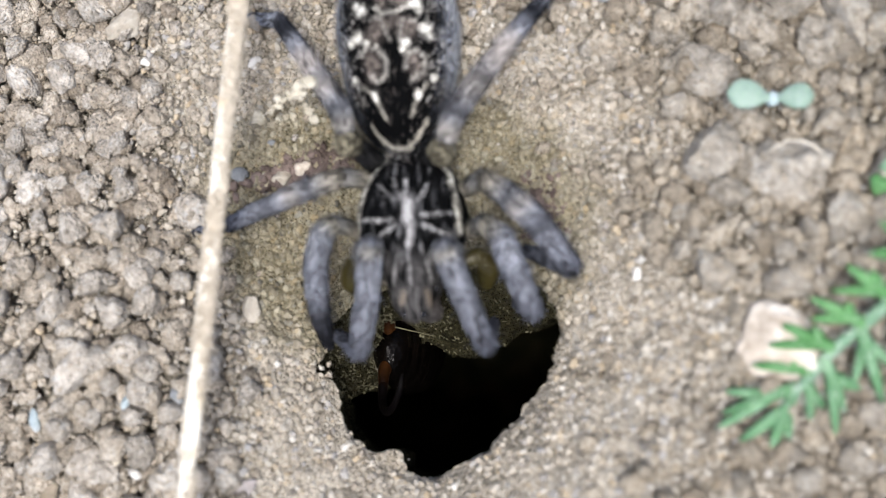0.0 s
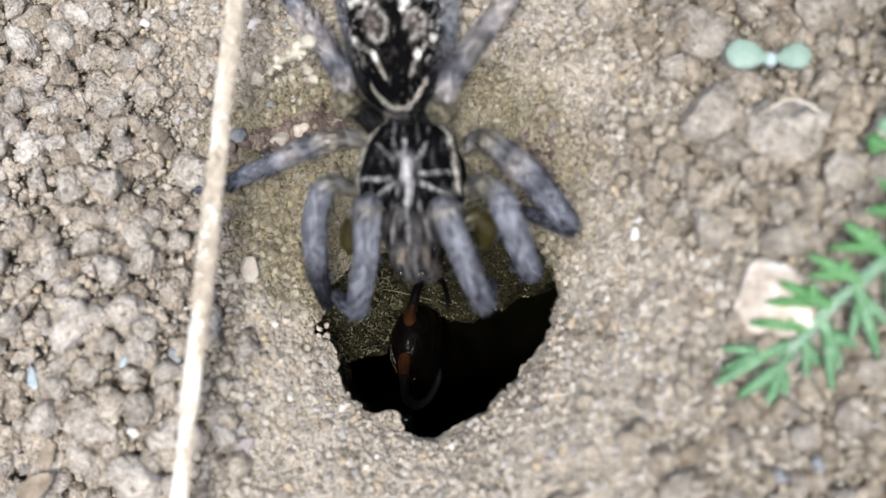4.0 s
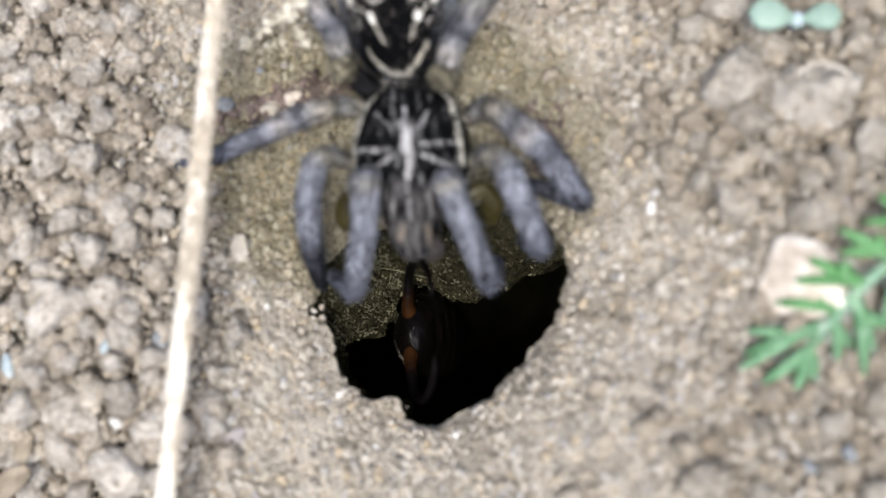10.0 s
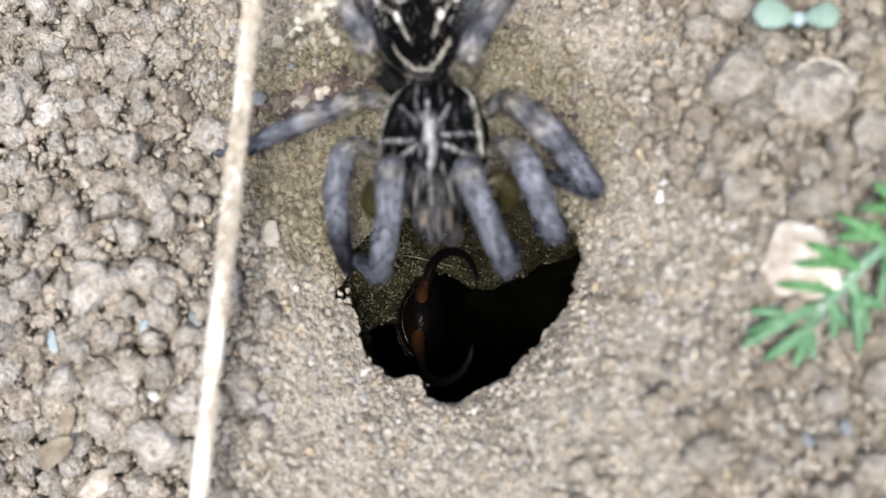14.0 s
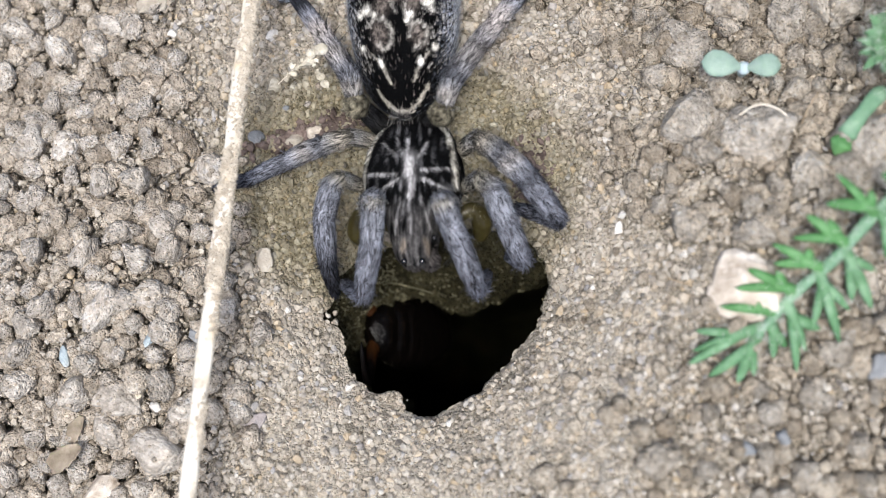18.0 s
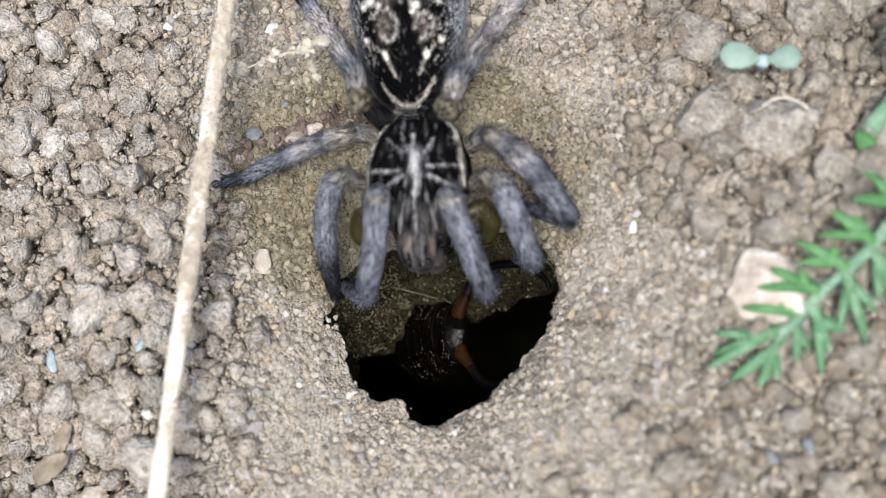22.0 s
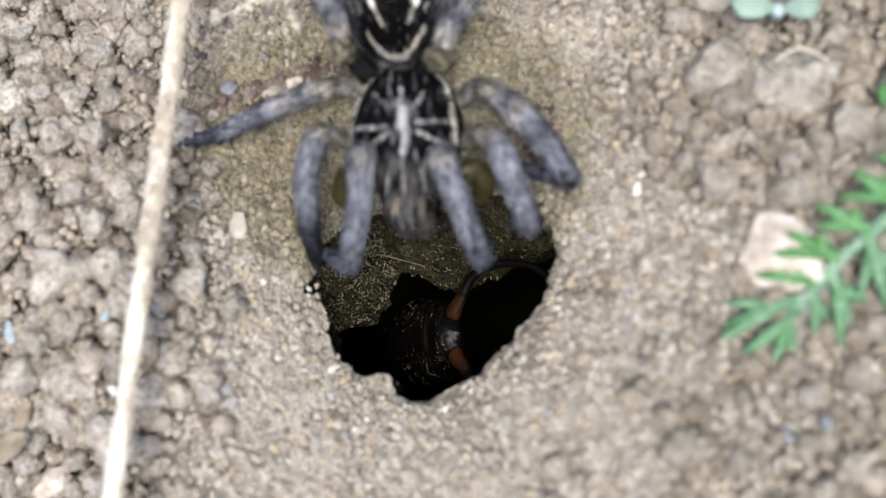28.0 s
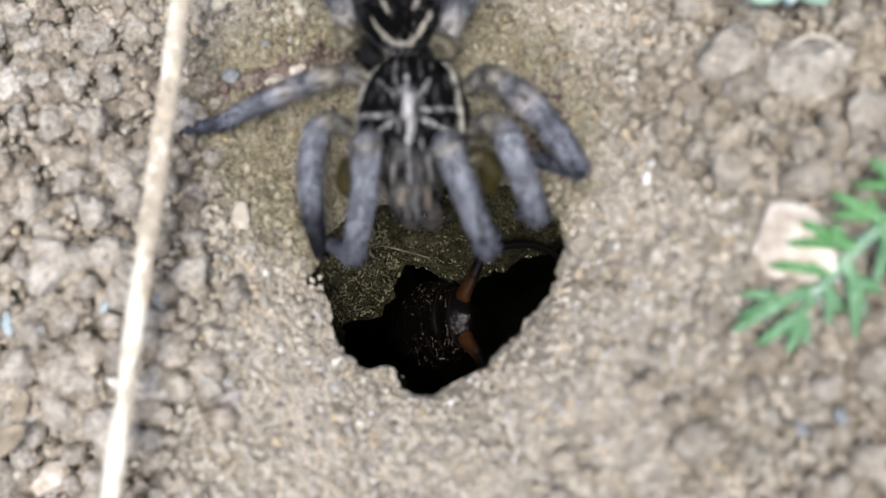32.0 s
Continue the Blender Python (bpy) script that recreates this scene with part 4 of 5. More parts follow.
LEG_JOINTS = [  # from the body outwards: places, then thickness
    ([(-6.0, 12.6, -0.2), (-7.96, 14.27, 3.0), (-8.32, 16.09, 3.4), (-10.76, 19.57, 2.6), (-13.54, 23.31, 1.0), (-16.29, 24.03, -0.6)], [0.85, 0.6, 0.84, 0.66, 0.5, 0.34]),
    ([(-3.27, 13.09, -0.1), (-1.34, 13.49, 3.2), (-0.61, 15.58, 3.8), (2.56, 19.96, 3.6), (5.0, 23.53, 2.0), (6.53, 27.77, -0.4)], [0.85, 0.6, 0.86, 0.68, 0.5, 0.32]),
    ([(-6.75, 11.9, -0.2), (-8.35, 11.8, 2.0), (-10.42, 11.04, 2.5), (-13.19, 10.08, 1.8), (-16.64, 8.93, 0.6), (-20.61, 8.7, -1.4)], [0.5, 0.62, 0.74, 0.66, 0.5, 0.32]),
    ([(-0.72, 11.11, -0.3), (1.06, 11.41, 2.5), (2.74, 10.33, 3.0), (4.8, 8.46, 3.0), (6.99, 5.63, 1.2), (3.64, 7.19, -2.2)], [0.48, 0.66, 0.9, 0.9, 0.74, 0.42]),
    ([(-7.41, 8.35, -0.4), (-8.92, 8.57, 2.4), (-9.53, 7.9, 2.9), (-10.09, 5.55, 2.5), (-10.27, 2.51, 0.2), (-10.56, 0.8, -3.6)], [0.45, 0.56, 0.8, 0.82, 0.68, 0.4]),
    ([(-0.43, 8.29, -0.4), (1.26, 8.44, 2.6), (2.43, 7.54, 3.1), (3.32, 5.34, 2.6), (4.3, 2.94, 0.2), (2.98, 3.73, -3.6)], [0.45, 0.6, 0.86, 0.88, 0.74, 0.4]),
    ([(-5.6, 5.93, -0.4), (-6.72, 6.45, 2.6), (-5.99, 6.68, 4.2), (-6.36, 3.69, 3.0), (-7.32, 0.15, 0.7), (-9.67, 1.34, -2.6)], [0.75, 0.8, 0.8, 0.85, 0.74, 0.4]),
    ([(-2.36, 5.92, -0.4), (-0.8, 6.42, 2.6), (-1.11, 6.47, 4.2), (-0.08, 3.89, 3.1), (1.17, 0.65, 0.7), (1.3, 2.26, -3.4)], [0.75, 0.8, 0.8, 0.85, 0.74, 0.4])]


def legs():
    names = ("patella", "tibia", "metatarsus", "tarsus")
    for li, (joints, thick) in enumerate(LEG_JOINTS):
        j = np.array(joints)
        tag = "jointed grey hairy leg with a dark tip"
        holder = None
        total = len(j) - 1
        for k in range(total):
            p0, p1 = j[k], j[k + 1]
            n = 14
            bow = np.array([0, 0, 0.18 if 0 < k < total - 1 else 0.0])
            path = smooth_path([p0, (p0 + p1) / 2 + bow, p1], n)
            t = np.linspace(0, 1, n)
            rad = (thick[k] + (thick[k + 1] - thick[k]) * t) * (1 + 0.08 * np.sin(np.pi * t))
            q, w = tube(path, rad * 0.93, 14)
            axis = (p1 - p0) / np.linalg.norm(p1 - p0)
            t = np.clip((q - p0) @ axis / np.linalg.norm(p1 - p0), 0, 1)
            col = leg_colour(k, t, q + li * 13.0, li)
            if k == 0:
                holder = part("leg", q, w, HIDE, bpy.data.objects["wolf_spider"], tag, col * 0.22)
            else:
                part(names[k - 1], q, w, HIDE, holder, "", col * 0.22)
            hv, hf, hc = hairs(q, w, col, 3000 if k in (2, 3) else 1800, 0.70, lambda p, ax=axis: np.tile(ax, (len(p), 1)), 100 + li * 10 + k, 0.12, 0.017, 0.26, vary=(0.02, 0.22, 1.1, 2.1))
            # fur of a leg lies under the leg as one more part
            part("fur", hv, hf, FUR, holder, "", hc, kind="stuff")
        if li < 2:
            # a bare ringed knob joins a hind leg to the body
            ax = (j[2] - j[1]) / np.linalg.norm(j[2] - j[1])
            side = np.cross(ax, (0, 0, 1.0))
            side /= np.linalg.norm(side)
            lean = np.array((0.0, -0.35, 0.94))
            tk = np.linspace(0.02, 0.98, 26)
            q, w = tube(j[1] - ax * 0.35 + np.outer(-np.cos(np.pi * tk) * 0.95, lean), np.sin(np.pi * tk) * 0.98, 20)
            band = np.clip(0.36 + 0.24 * np.sin(np.hypot(*((q - j[1] + ax * 0.35) @ np.c_[side, np.cross(lean, side)]).T) * 13 + 7.0 * mottle(q, 1.3)) + 0.8 * mottle(q, 3.0), 0, 1)
            cl = lerp((0.014, 0.012, 0.008), (0.26, 0.235, 0.17), band)
            part("knob", q, w, HIDE, holder, "olive brown joint with pale rings", cl)
            hv, hf, hc = hairs(q, w, cl * 1.3, 700, 0.35, lambda p: np.cross(p - j[1], ax) + 1e-3, 700 + li, 0.3, 0.016)
            part("fur", hv, hf, FUR, holder, "", hc, kind="stuff")
        # spines stand off the outer segments
        rnd = random.Random(300 + li)
        sv, sf, n = [], [], 0
        for _ in range(16):
            k = rnd.choice((2, 3, 3, 4)) if total > 4 else 2
            u = rnd.random()
            base = j[k] + (j[min(k + 1, total)] - j[k]) * u
            axis = j[min(k + 1, total)] - j[k]
            axis = axis / np.linalg.norm(axis)
            off = np.cross(axis, [rnd.gauss(0, 1) for _ in range(3)])
            off /= np.linalg.norm(off)
            tip = base + off * rnd.uniform(1.2, 1.8) + axis * 0.9
            q, w = tube([base + off * 0.4, (base + tip) / 2 + axis * 0.05, tip], [0.05, 0.035, 0.01], 5)
            sv.append(q)
            sf.append(w + n)
            n += len(q)
        part("spiny_fringe", np.vstack(sv), np.vstack(sf), HIDE, holder, "thin dark spines", np.tile((0.03, 0.03, 0.03), (n, 1)), kind="stuff")


build_spider()


# ---- the earwig in the burrow ----
def dark_shell(name, a, b, rough, relief=0.00016):
    m = Mat(name, rough, 0.0, 0.13)
    co = m.coords()
    f = m.noise(co, 900.0, 6.0)
    m.colour(m.ramp(f, [(0.35, a), (0.7, b)]))
    m.bump(m.noise(co, 1700.0, 4.0), relief, 1.0)
    return m.m


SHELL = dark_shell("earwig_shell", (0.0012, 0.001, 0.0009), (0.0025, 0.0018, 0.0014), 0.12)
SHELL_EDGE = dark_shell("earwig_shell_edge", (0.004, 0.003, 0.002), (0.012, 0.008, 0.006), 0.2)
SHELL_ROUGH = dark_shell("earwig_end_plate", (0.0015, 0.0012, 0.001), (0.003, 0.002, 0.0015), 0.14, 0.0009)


def pincer_material():
    """Orange at the root, black from a third of the way out."""
    m = Mat("earwig_pincers", 0.5, 0.0, 0.06)
    co = m.coords()
    sep = m.node("ShaderNodeSeparateXYZ")
    m.link(co, sep.inputs[0])
    f = m.noise(co, 1200.0, 5.0)
    out = m.maths("ADD", m.maths("MULTIPLY", sep.outputs[0], 1000.0), m.maths("MULTIPLY", f, 0.9))
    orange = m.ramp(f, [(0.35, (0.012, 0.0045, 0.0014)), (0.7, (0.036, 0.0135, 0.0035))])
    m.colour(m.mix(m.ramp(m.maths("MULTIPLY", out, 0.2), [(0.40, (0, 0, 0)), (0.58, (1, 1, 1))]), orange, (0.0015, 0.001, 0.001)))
    m.bump(m.noise(co, 3000.0, 4.0), 0.00005, 0.6)
    return m.m


PINCERS = pincer_material()


def build_earwig():
    """The rear end of an earwig; built along +x (towards the pincers) with its last plate at the origin."""
    ew = thing("earwig", 0, 0, 0, "glossy black earwig with orange-based pincers inside a burrow", "earwig")
    widths = [2.35, 2.9, 3.2, 3.3, 3.2, 2.95, 2.5, 1.9]
    x = 0.5
    rnd = random.Random(8)
    speck_v, speck_f, n = [], [], 0
    gb, gf = BALLS[1]
    for k, half in enumerate(widths):
        ln = 1.2 if k else 1.4
        t = np.linspace(0, 1, 9)
        path = np.c_[x - ln * 1.12 * t, np.zeros(9), -0.10 * (k + t) ** 1.25]
        rad = half * (1.0 - 0.05 * np.abs(1 - t) ** 2 + 0.04 * np.sin(np.pi * t))
        rad[0] = half * 0.93
        q, w = tube(path, rad, 36, 0.62)
        q[:, 2] += 0.08 * np.cos(q[:, 1] * 1.2)
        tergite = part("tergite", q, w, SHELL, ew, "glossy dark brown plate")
        ring = np.array([path[0] + (0.03, 0, 0), path[0] + (0.0, 0, 0), path[0] - (0.05, 0, 0)])
        q2, w2 = tube(ring, [half * 0.935, half * 0.945, half * 0.95], 36, 0.62, cap=False)
        part("plate_edge", q2, w2, SHELL_EDGE, tergite, "pale hind edge")
        # pale grains, which also stand in for glints on the glossy plates
        for _ in range(max(34, 90 - 14 * k)):
            a, u = rnd.gauss(1.57, 0.65), rnd.random()
            p = path[0] + (path[-1] - path[0]) * u + np.array([0, math.cos(a), 0.62 * math.sin(a)]) * half * 1.02
            speck_v.append(gb * rnd.uniform(0.008, 0.034) + p)
            speck_f.append(gf + n)
            n += len(gb)
        x -= ln
    part("soil_dust", np.vstack(speck_v), np.vstack(speck_f), GRAIN, ew, "yellowish grains on the shell, standing in for glints too", kind="stuff")
    # the end plate between the pincers
    q, w = tube([(0.2, 0, 0), (0.8, 0, 0.02), (1.4, 0, 0.0)], [0.85, 0.6, 0.3], 20, 0.6)
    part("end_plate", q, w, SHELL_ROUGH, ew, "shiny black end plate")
    for sgn in (-1, 1):
        curve = smooth_path([(0.3, 0.85, 0.1), (1.0, 1.6, 0.2), (1.8, 2.6, 0.3), (2.9, 4.1, 0.4), (5.0, 4.7, 0.4), (7.2, 4.2, 0.35), (8.5, 3.0, 0.3), (8.8, 1.9, 0.3)], 40)
        curve[:, 1] *= sgn
        curve[:, 2] -= 0.42 * np.maximum(curve[:, 0] - 1.2, 0)
        rad = np.interp(np.linspace(0, 1, 40), [0, 0.15, 0.35, 0.6, 0.9, 1], [0.72, 0.62, 0.42, 0.32, 0.22, 0.05])
        q, w = tube(curve[:13], rad[:13], 16, 0.8)
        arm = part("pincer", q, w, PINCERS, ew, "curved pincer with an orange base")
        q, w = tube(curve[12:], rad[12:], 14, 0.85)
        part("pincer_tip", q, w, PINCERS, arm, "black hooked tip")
    return ew


EARWIG = build_earwig()


# ---- the dry straw across the ground ----
def straw_material():
    m = Mat("bleached_straw", 0.45, 0.0, 0.3)
    tc = m.coords()
    mp = m.node("ShaderNodeMapping")
    mp.inputs["Scale"].default_value = (1.0, 0.05, 1.0)
    m.link(tc, mp.inputs["Vector"])
    fib = m.noise(mp.outputs["Vector"], 4200.0, 5.0)
    blot = m.noise(tc, 420.0, 6.0)
    col = m.ramp(fib, [(0.3, (0.42, 0.375, 0.30)), (0.6, (0.72, 0.68, 0.60))])
    col = m.mix(m.ramp(blot, [(0.54, (0, 0, 0)), (0.64, (0.8, 0.8, 0.8))]), col, (0.50, 0.40, 0.27))
    m.colour(col)
    m.bump(fib, 0.00008)
    return m.m


STRAW = straw_material()
STRAW_CRUST = plain_material("straw_crust", (0.36, 0.31, 0.245), (0.56, 0.50, 0.41), 1500, 0.9, 0.1, 0.0002)


def build_straw():
    st = thing("dry_straw", -16.0, 5.0, 4.6, "bleached dry grass stalk with soil crumbs lying across the ground", "straw")
    rnd = random.Random(21)
    path = smooth_path([(-19.6, -38, -0.2), (-18.7, -27, 4.8), (-17.57, -14.73, 6.0), (-16.85, -5.0, 6.1), (-16.2, 4.0, 5.9), (-15.35, 15.2, 6.1), (-14.55, 24.9, 6.0)], 90)
    rad = 0.58 + 0.05 * np.sin(np.linspace(0, 40, 90)) + np.array([rnd.uniform(-0.035, 0.035) for _ in range(90)])
    q, w = tube(path, rad, 14, 0.72)
    part("stalk", q, w, STRAW, st, "pale split stalk")
    # a split sliver standing off the broken end, and the bent tip beyond
    q, w = tube(smooth_path([(-14.95, 22.5, 6.2), (-15.25, 24.2, 6.4), (-15.45, 25.2, 6.5)], 10), np.linspace(0.3, 0.06, 10), 7, 0.5)
    part("sliver", q, w, STRAW, st, "split sliver")
    q, w = tube(smooth_path([(-14.3, 24.4, 5.9), (-13.9, 26.8, 6.1), (-13.1, 29.8, 5.6), (-12.2, 34.0, 1.5)], 24), np.linspace(0.50, 0.34, 24), 12, 0.7)
    part("bent_tip", q, w, STRAW, st, "bent pale tip")
    # joints of the stalk
    for at in (41, 58, 74):
        q, w = tube(path[at:at + 3], [0.50, 0.58, 0.50], 14, 0.8)
        part("node", q, w, STRAW_CRUST, st, "soil-caked joint")
    shapes = [rough_ball(2, 500 + k, 0.3, 0.15, 3) for k in range(5)]
    cv, cf, n = [], [], 0
    for _ in range(230):
        u = rnd.random() ** 0.6
        if u < 0.6 and rnd.random() < 0.6:
            continue
        if rnd.random() > 0.35 + 0.65 * math.sin(u * 11 + 0.6) ** 2:
            continue
        a0 = rnd.choice((rnd.gauss(0.0, 0.35), rnd.gauss(0.1, 0.4), rnd.gauss(0.3, 0.5), rnd.uniform(0, 3.1)) if u > 0.6 else (rnd.gauss(0.0, 0.35), rnd.gauss(0.2, 0.4)))
        big = rnd.uniform(0.9, 1.7) if u > 0.5 else 1.0
        for _ in range(rnd.randrange(14, 46)):
            i = min(88, max(0, int(u * 88 + rnd.gauss(0, 0.9))))
            a = a0 + rnd.gauss(0, 0.6)
            p = path[i] + np.array([math.cos(a) * 0.54, rnd.uniform(-0.35, 0.35), math.sin(a) * 0.37])
            v, f = shapes[rnd.randrange(5)]
            cv.append(v * big * (rnd.uniform(0.05, 0.17), rnd.uniform(0.05, 0.2), 0.1) @ turn_matrix(rnd).T + p)
            cf.append(f + n)
            n += len(v)
    part("stuck_soil", np.vstack(cv), np.vstack(cf), STRAW_CRUST, st, "crumbs of soil stuck to the stalk", kind="stuff")
    return st


STALK = build_straw()


# ---- plants ----
def leaf_material(name, a, b, c, rough=0.55):
    m = Mat(name, rough, 0.0, 0.35)
    co = m.coords()
    f = m.noise(co, 700.0, 6.0)
    m.colour(m.ramp(f, [(0.3, a), (0.5, b), (0.72, c)]))
    m.b.inputs["Subsurface Weight"].default_value = 0.12
    m.b.inputs["Subsurface Radius"].default_value = (0.0004, 0.0008, 0.0003)
    m.bump(m.noise(co, 2500.0, 5.0), 0.00008)
    return m.m


GREEN = leaf_material("feathery_leaf", (0.038, 0.12, 0.032), (0.065, 0.19, 0.06), (0.13, 0.28, 0.12))
GREEN_PALE = leaf_material("leaf_rib", (0.09, 0.19, 0.11), (0.13, 0.245, 0.152), (0.23, 0.345, 0.245))
FROSTED = leaf_material("frosted_leaf", (0.05, 0.135, 0.055), (0.088, 0.20, 0.095), (0.19, 0.32, 0.20))
COTYLEDON = leaf_material("seed_leaf", (0.18, 0.265, 0.215), (0.23, 0.32, 0.265), (0.29, 0.375, 0.32), 0.5)
ROOT = plain_material("pale_root", (0.55, 0.48, 0.38), (0.75, 0.70, 0.60), 900, 0.6, 0.4)
BROWN_ROOT = plain_material("brown_root", (0.20, 0.15, 0.10), (0.36, 0.29, 0.20), 900, 0.6, 0.3)
HAIR = plain_material("plant_hair", (0.62, 0.66, 0.60), (0.80, 0.82, 0.78), 900, 0.5, 0.4)


def lobe(base, tip, width, bend=0.0, n=9):
    """A pointed, keeled leaf lobe with thickness."""
    base, tip = np.asarray(base, float), np.asarray(tip, float)
    ax = tip - base
    ln = np.linalg.norm(ax)
    t = np.linspace(0, 1, n)
    side = np.cross(ax / ln, (0, 0, 1.0))
    side /= np.linalg.norm(side)
    up = np.cross(side, ax / ln)
    wid = width * np.interp(t, [0, 0.15, 0.45, 0.8, 1], [0.55, 0.75, 1.0, 0.62, 0.06])
    c = base + ax * t[:, None] + up * (bend * np.sin(np.pi * t) * ln)[:, None]
    ring = []
    for k in range(n):
        ring.append([c[k] - side * wid[k] + up * wid[k] * 0.38, c[k] - side * wid[k] * 0.5 + up * wid[k] * 0.12, c[k] - up * 0.02,
                     c[k] + side * wid[k] * 0.5 + up * wid[k] * 0.12, c[k] + side * wid[k] + up * wid[k] * 0.38,
                     c[k] + side * wid[k] * 0.5 - up * (0.10 + 0.02), c[k] - up * 0.20, c[k] - side * wid[k] * 0.5 - up * 0.12])
    v = np.array(ring).reshape(-1, 3)
    return v, grid_faces(n, 8)


def finger(base, tip, width, blunt):
    """A fleshy blunt lobe, flattened and a little humped, with a small point."""
    base, tip = np.asarray(base, float), np.asarray(tip, float)
    t = np.linspace(0, 1, 12)
    hump = np.array((0, 0, 0.10)) * np.linalg.norm(tip - base)
    path = smooth_path([base, (base + tip) / 2 + hump, tip], 12)
    return tube(path, width * np.interp(t, [0, 0.3, 0.6, 0.82, 0.94, 1], [1.0, 1.0, 0.92, 0.5 + 0.7 * blunt, 0.25 + 0.5 * blunt, 0.05]), 10, 0.6)


def join(parts):
    vs, fs, n = [], [], 0
    for v, f in parts:
        vs.append(v)
        fs.append(np.asarray(f) + n)
        n += len(v)
    return np.vstack(vs), np.vstack(fs)


def plant_hairs(name, host, path, count, length, seed):
    rnd = random.Random(seed)
    bits = []
    for _ in range(count):
        p = path[rnd.randrange(len(path))] + np.array([rnd.gauss(0, 0.3) for _ in range(3)])
        d = np.array([rnd.gauss(0, 1), rnd.gauss(0, 1), abs(rnd.gauss(0.3, 0.7))])
        d *= length * rnd.uniform(0.5, 1.2) / np.linalg.norm(d)
        bits.append(tube([p, p + d * 0.5 + (0, 0, 0.05), p + d], [0.014, 0.011, 0.005], 3, cap=False))
    part(name, *join(bits), HAIR, host, "fine white hairs", kind="stuff")


def build_feathery_leaf(name, label, spine, leaflets, thick, seed, width=0.40):
    """A pinnate leaf: a fleshy hairy rib, and leaflets each cut into a few blunt pointed lobes."""
    rnd = random.Random(seed)
    base = spine[-1]
    lf = thing(name, base[0], base[1], base[2] - 1.0, label, "leaf", "feathery leaves")
    path = smooth_path(spine, 50)
    q, w = tube(path, thick * np.interp(np.linspace(0, 1, 50), [0, 0.12, 0.5, 1], [0.5, 0.8, 1.0, 1.15]) * (1 + 0.09 * np.sin(np.arange(50) * 1.3)), 12, 0.55)
    part("rib", q, w, GREEN_PALE, lf, "pale frosted green fleshy rib")
    for i, (root, tips, fresh) in enumerate(leaflets):
        root, tips = np.asarray(root, float), np.asarray(tips, float)
        fork = root + (tips.mean(0) - root) * 0.42
        bits = [finger(root, fork + (fork - root) * 0.5, width * 1.05, 0.8)]
        for tp in tips:
            bits.append(finger(root + (fork - root) * rnd.uniform(0.45, 0.8), tp, width * rnd.uniform(0.8, 1.1), rnd.uniform(0.12, 0.32)))
        leaflet = part("leaflet", *join(bits), GREEN if fresh else FROSTED, lf, "fresh green cut leaflet" if fresh else "frosted green cut leaflet")
        plant_hairs("hairs", leaflet, np.vstack([root + (tp - root) * u for tp in tips for u in (0.2, 0.35, 0.5, 0.65, 0.8, 0.95)]), 55 if fresh else 90, 0.5, seed + i)
    plant_hairs("hairs", lf, path, 700, 0.6, seed + 50)
    return lf


build_feathery_leaf(
    "feathery_leaf", "green finely cut leaf with a frosted fleshy rib, lying over soil", [(20.1, -3.3, 2.9), (21.6, -1.5, 3.2), (23.1, 0.2, 3.6), (25.7, 2.5, 4.3), (28.0, 5.2, 4.9), (30.5, 7.5, 5.4), (32.4, 9.4, 5.9), (36, 12.4, 5.6), (41, 15.5, 3.4), (46, 18, -0.5)],
    [((23.1, 0.3, 3.6), [(19.9, 1.7, 4.4), (19.1, 0.4, 4.2), (21.8, 1.6, 4.4)], True),
     ((21.9, -1.1, 3.2), [(18.1, -0.8, 3.7), (20.3, -0.5, 3.7)], True),
     ((24.8, 1.8, 4.1), [(21.5, 3.3, 5.0), (21.6, 2.0, 4.7), (23.8, 3.0, 5.0)], True),
     ((26.4, 3.4, 4.5), [(23.7, 5.2, 5.4), (25.1, 4.9, 5.4), (22.8, 3.7, 5.0)], True),
     ((28.3, 5.3, 4.9), [(25.6, 7.9, 5.8), (24.9, 5.9, 5.6), (27.8, 6.8, 5.8)], True),
     ((30.3, 7.3, 5.4), [(28.4, 7.7, 6.2), (29.1, 7.9, 6.2)], True),
     ((32.6, 9.6, 5.9), [(30.8, 11.6, 6.6), (32.4, 12.2, 6.6)], True),
     ((21.0, -2.1, 2.9), [(16.0, -4.7, 2.9), (16.3, -3.8, 2.9), (16.5, -2.4, 2.9)], False),
     ((20.8, -2.4, 2.8), [(17.4, -5.5, 2.7), (19.3, -5.9, 2.7), (20.4, -5.4, 2.7)], False),
     ((21.5, -1.7, 3.0), [(21.7, -4.2, 2.6), (22.6, -3.4, 2.6)], False)]
    + [((22.5, -0.4, 3.4), [(23.2, -5.1, 2.8), (23.8, -3.7, 2.8), (24.8, -2.2, 2.8)], False),
     ((24.6, 1.6, 4.0), [(26.0, -3.1, 3.0), (24.3, -2.0, 3.0), (26.7, -0.9, 3.0)], False),
     ((26.2, 3.1, 4.4), [(28.1, -0.8, 3.2), (26.8, -0.3, 3.2), (28.5, 1.7, 3.2)], False),
     ((28.5, 5.5, 5.0), [(30.5, 1.8, 4.0), (29.0, 2.4, 4.0), (30.0, 4.0, 4.0)], False),
     ((30.9, 7.9, 5.5), [(32.4, 4.6, 4.7), (31.4, 4.5, 4.7)], False),
     ((33.2, 10.0, 5.9), [(34.6, 6.6, 5.0), (35.6, 7.8, 5.0)], False)], 0.43, 61)
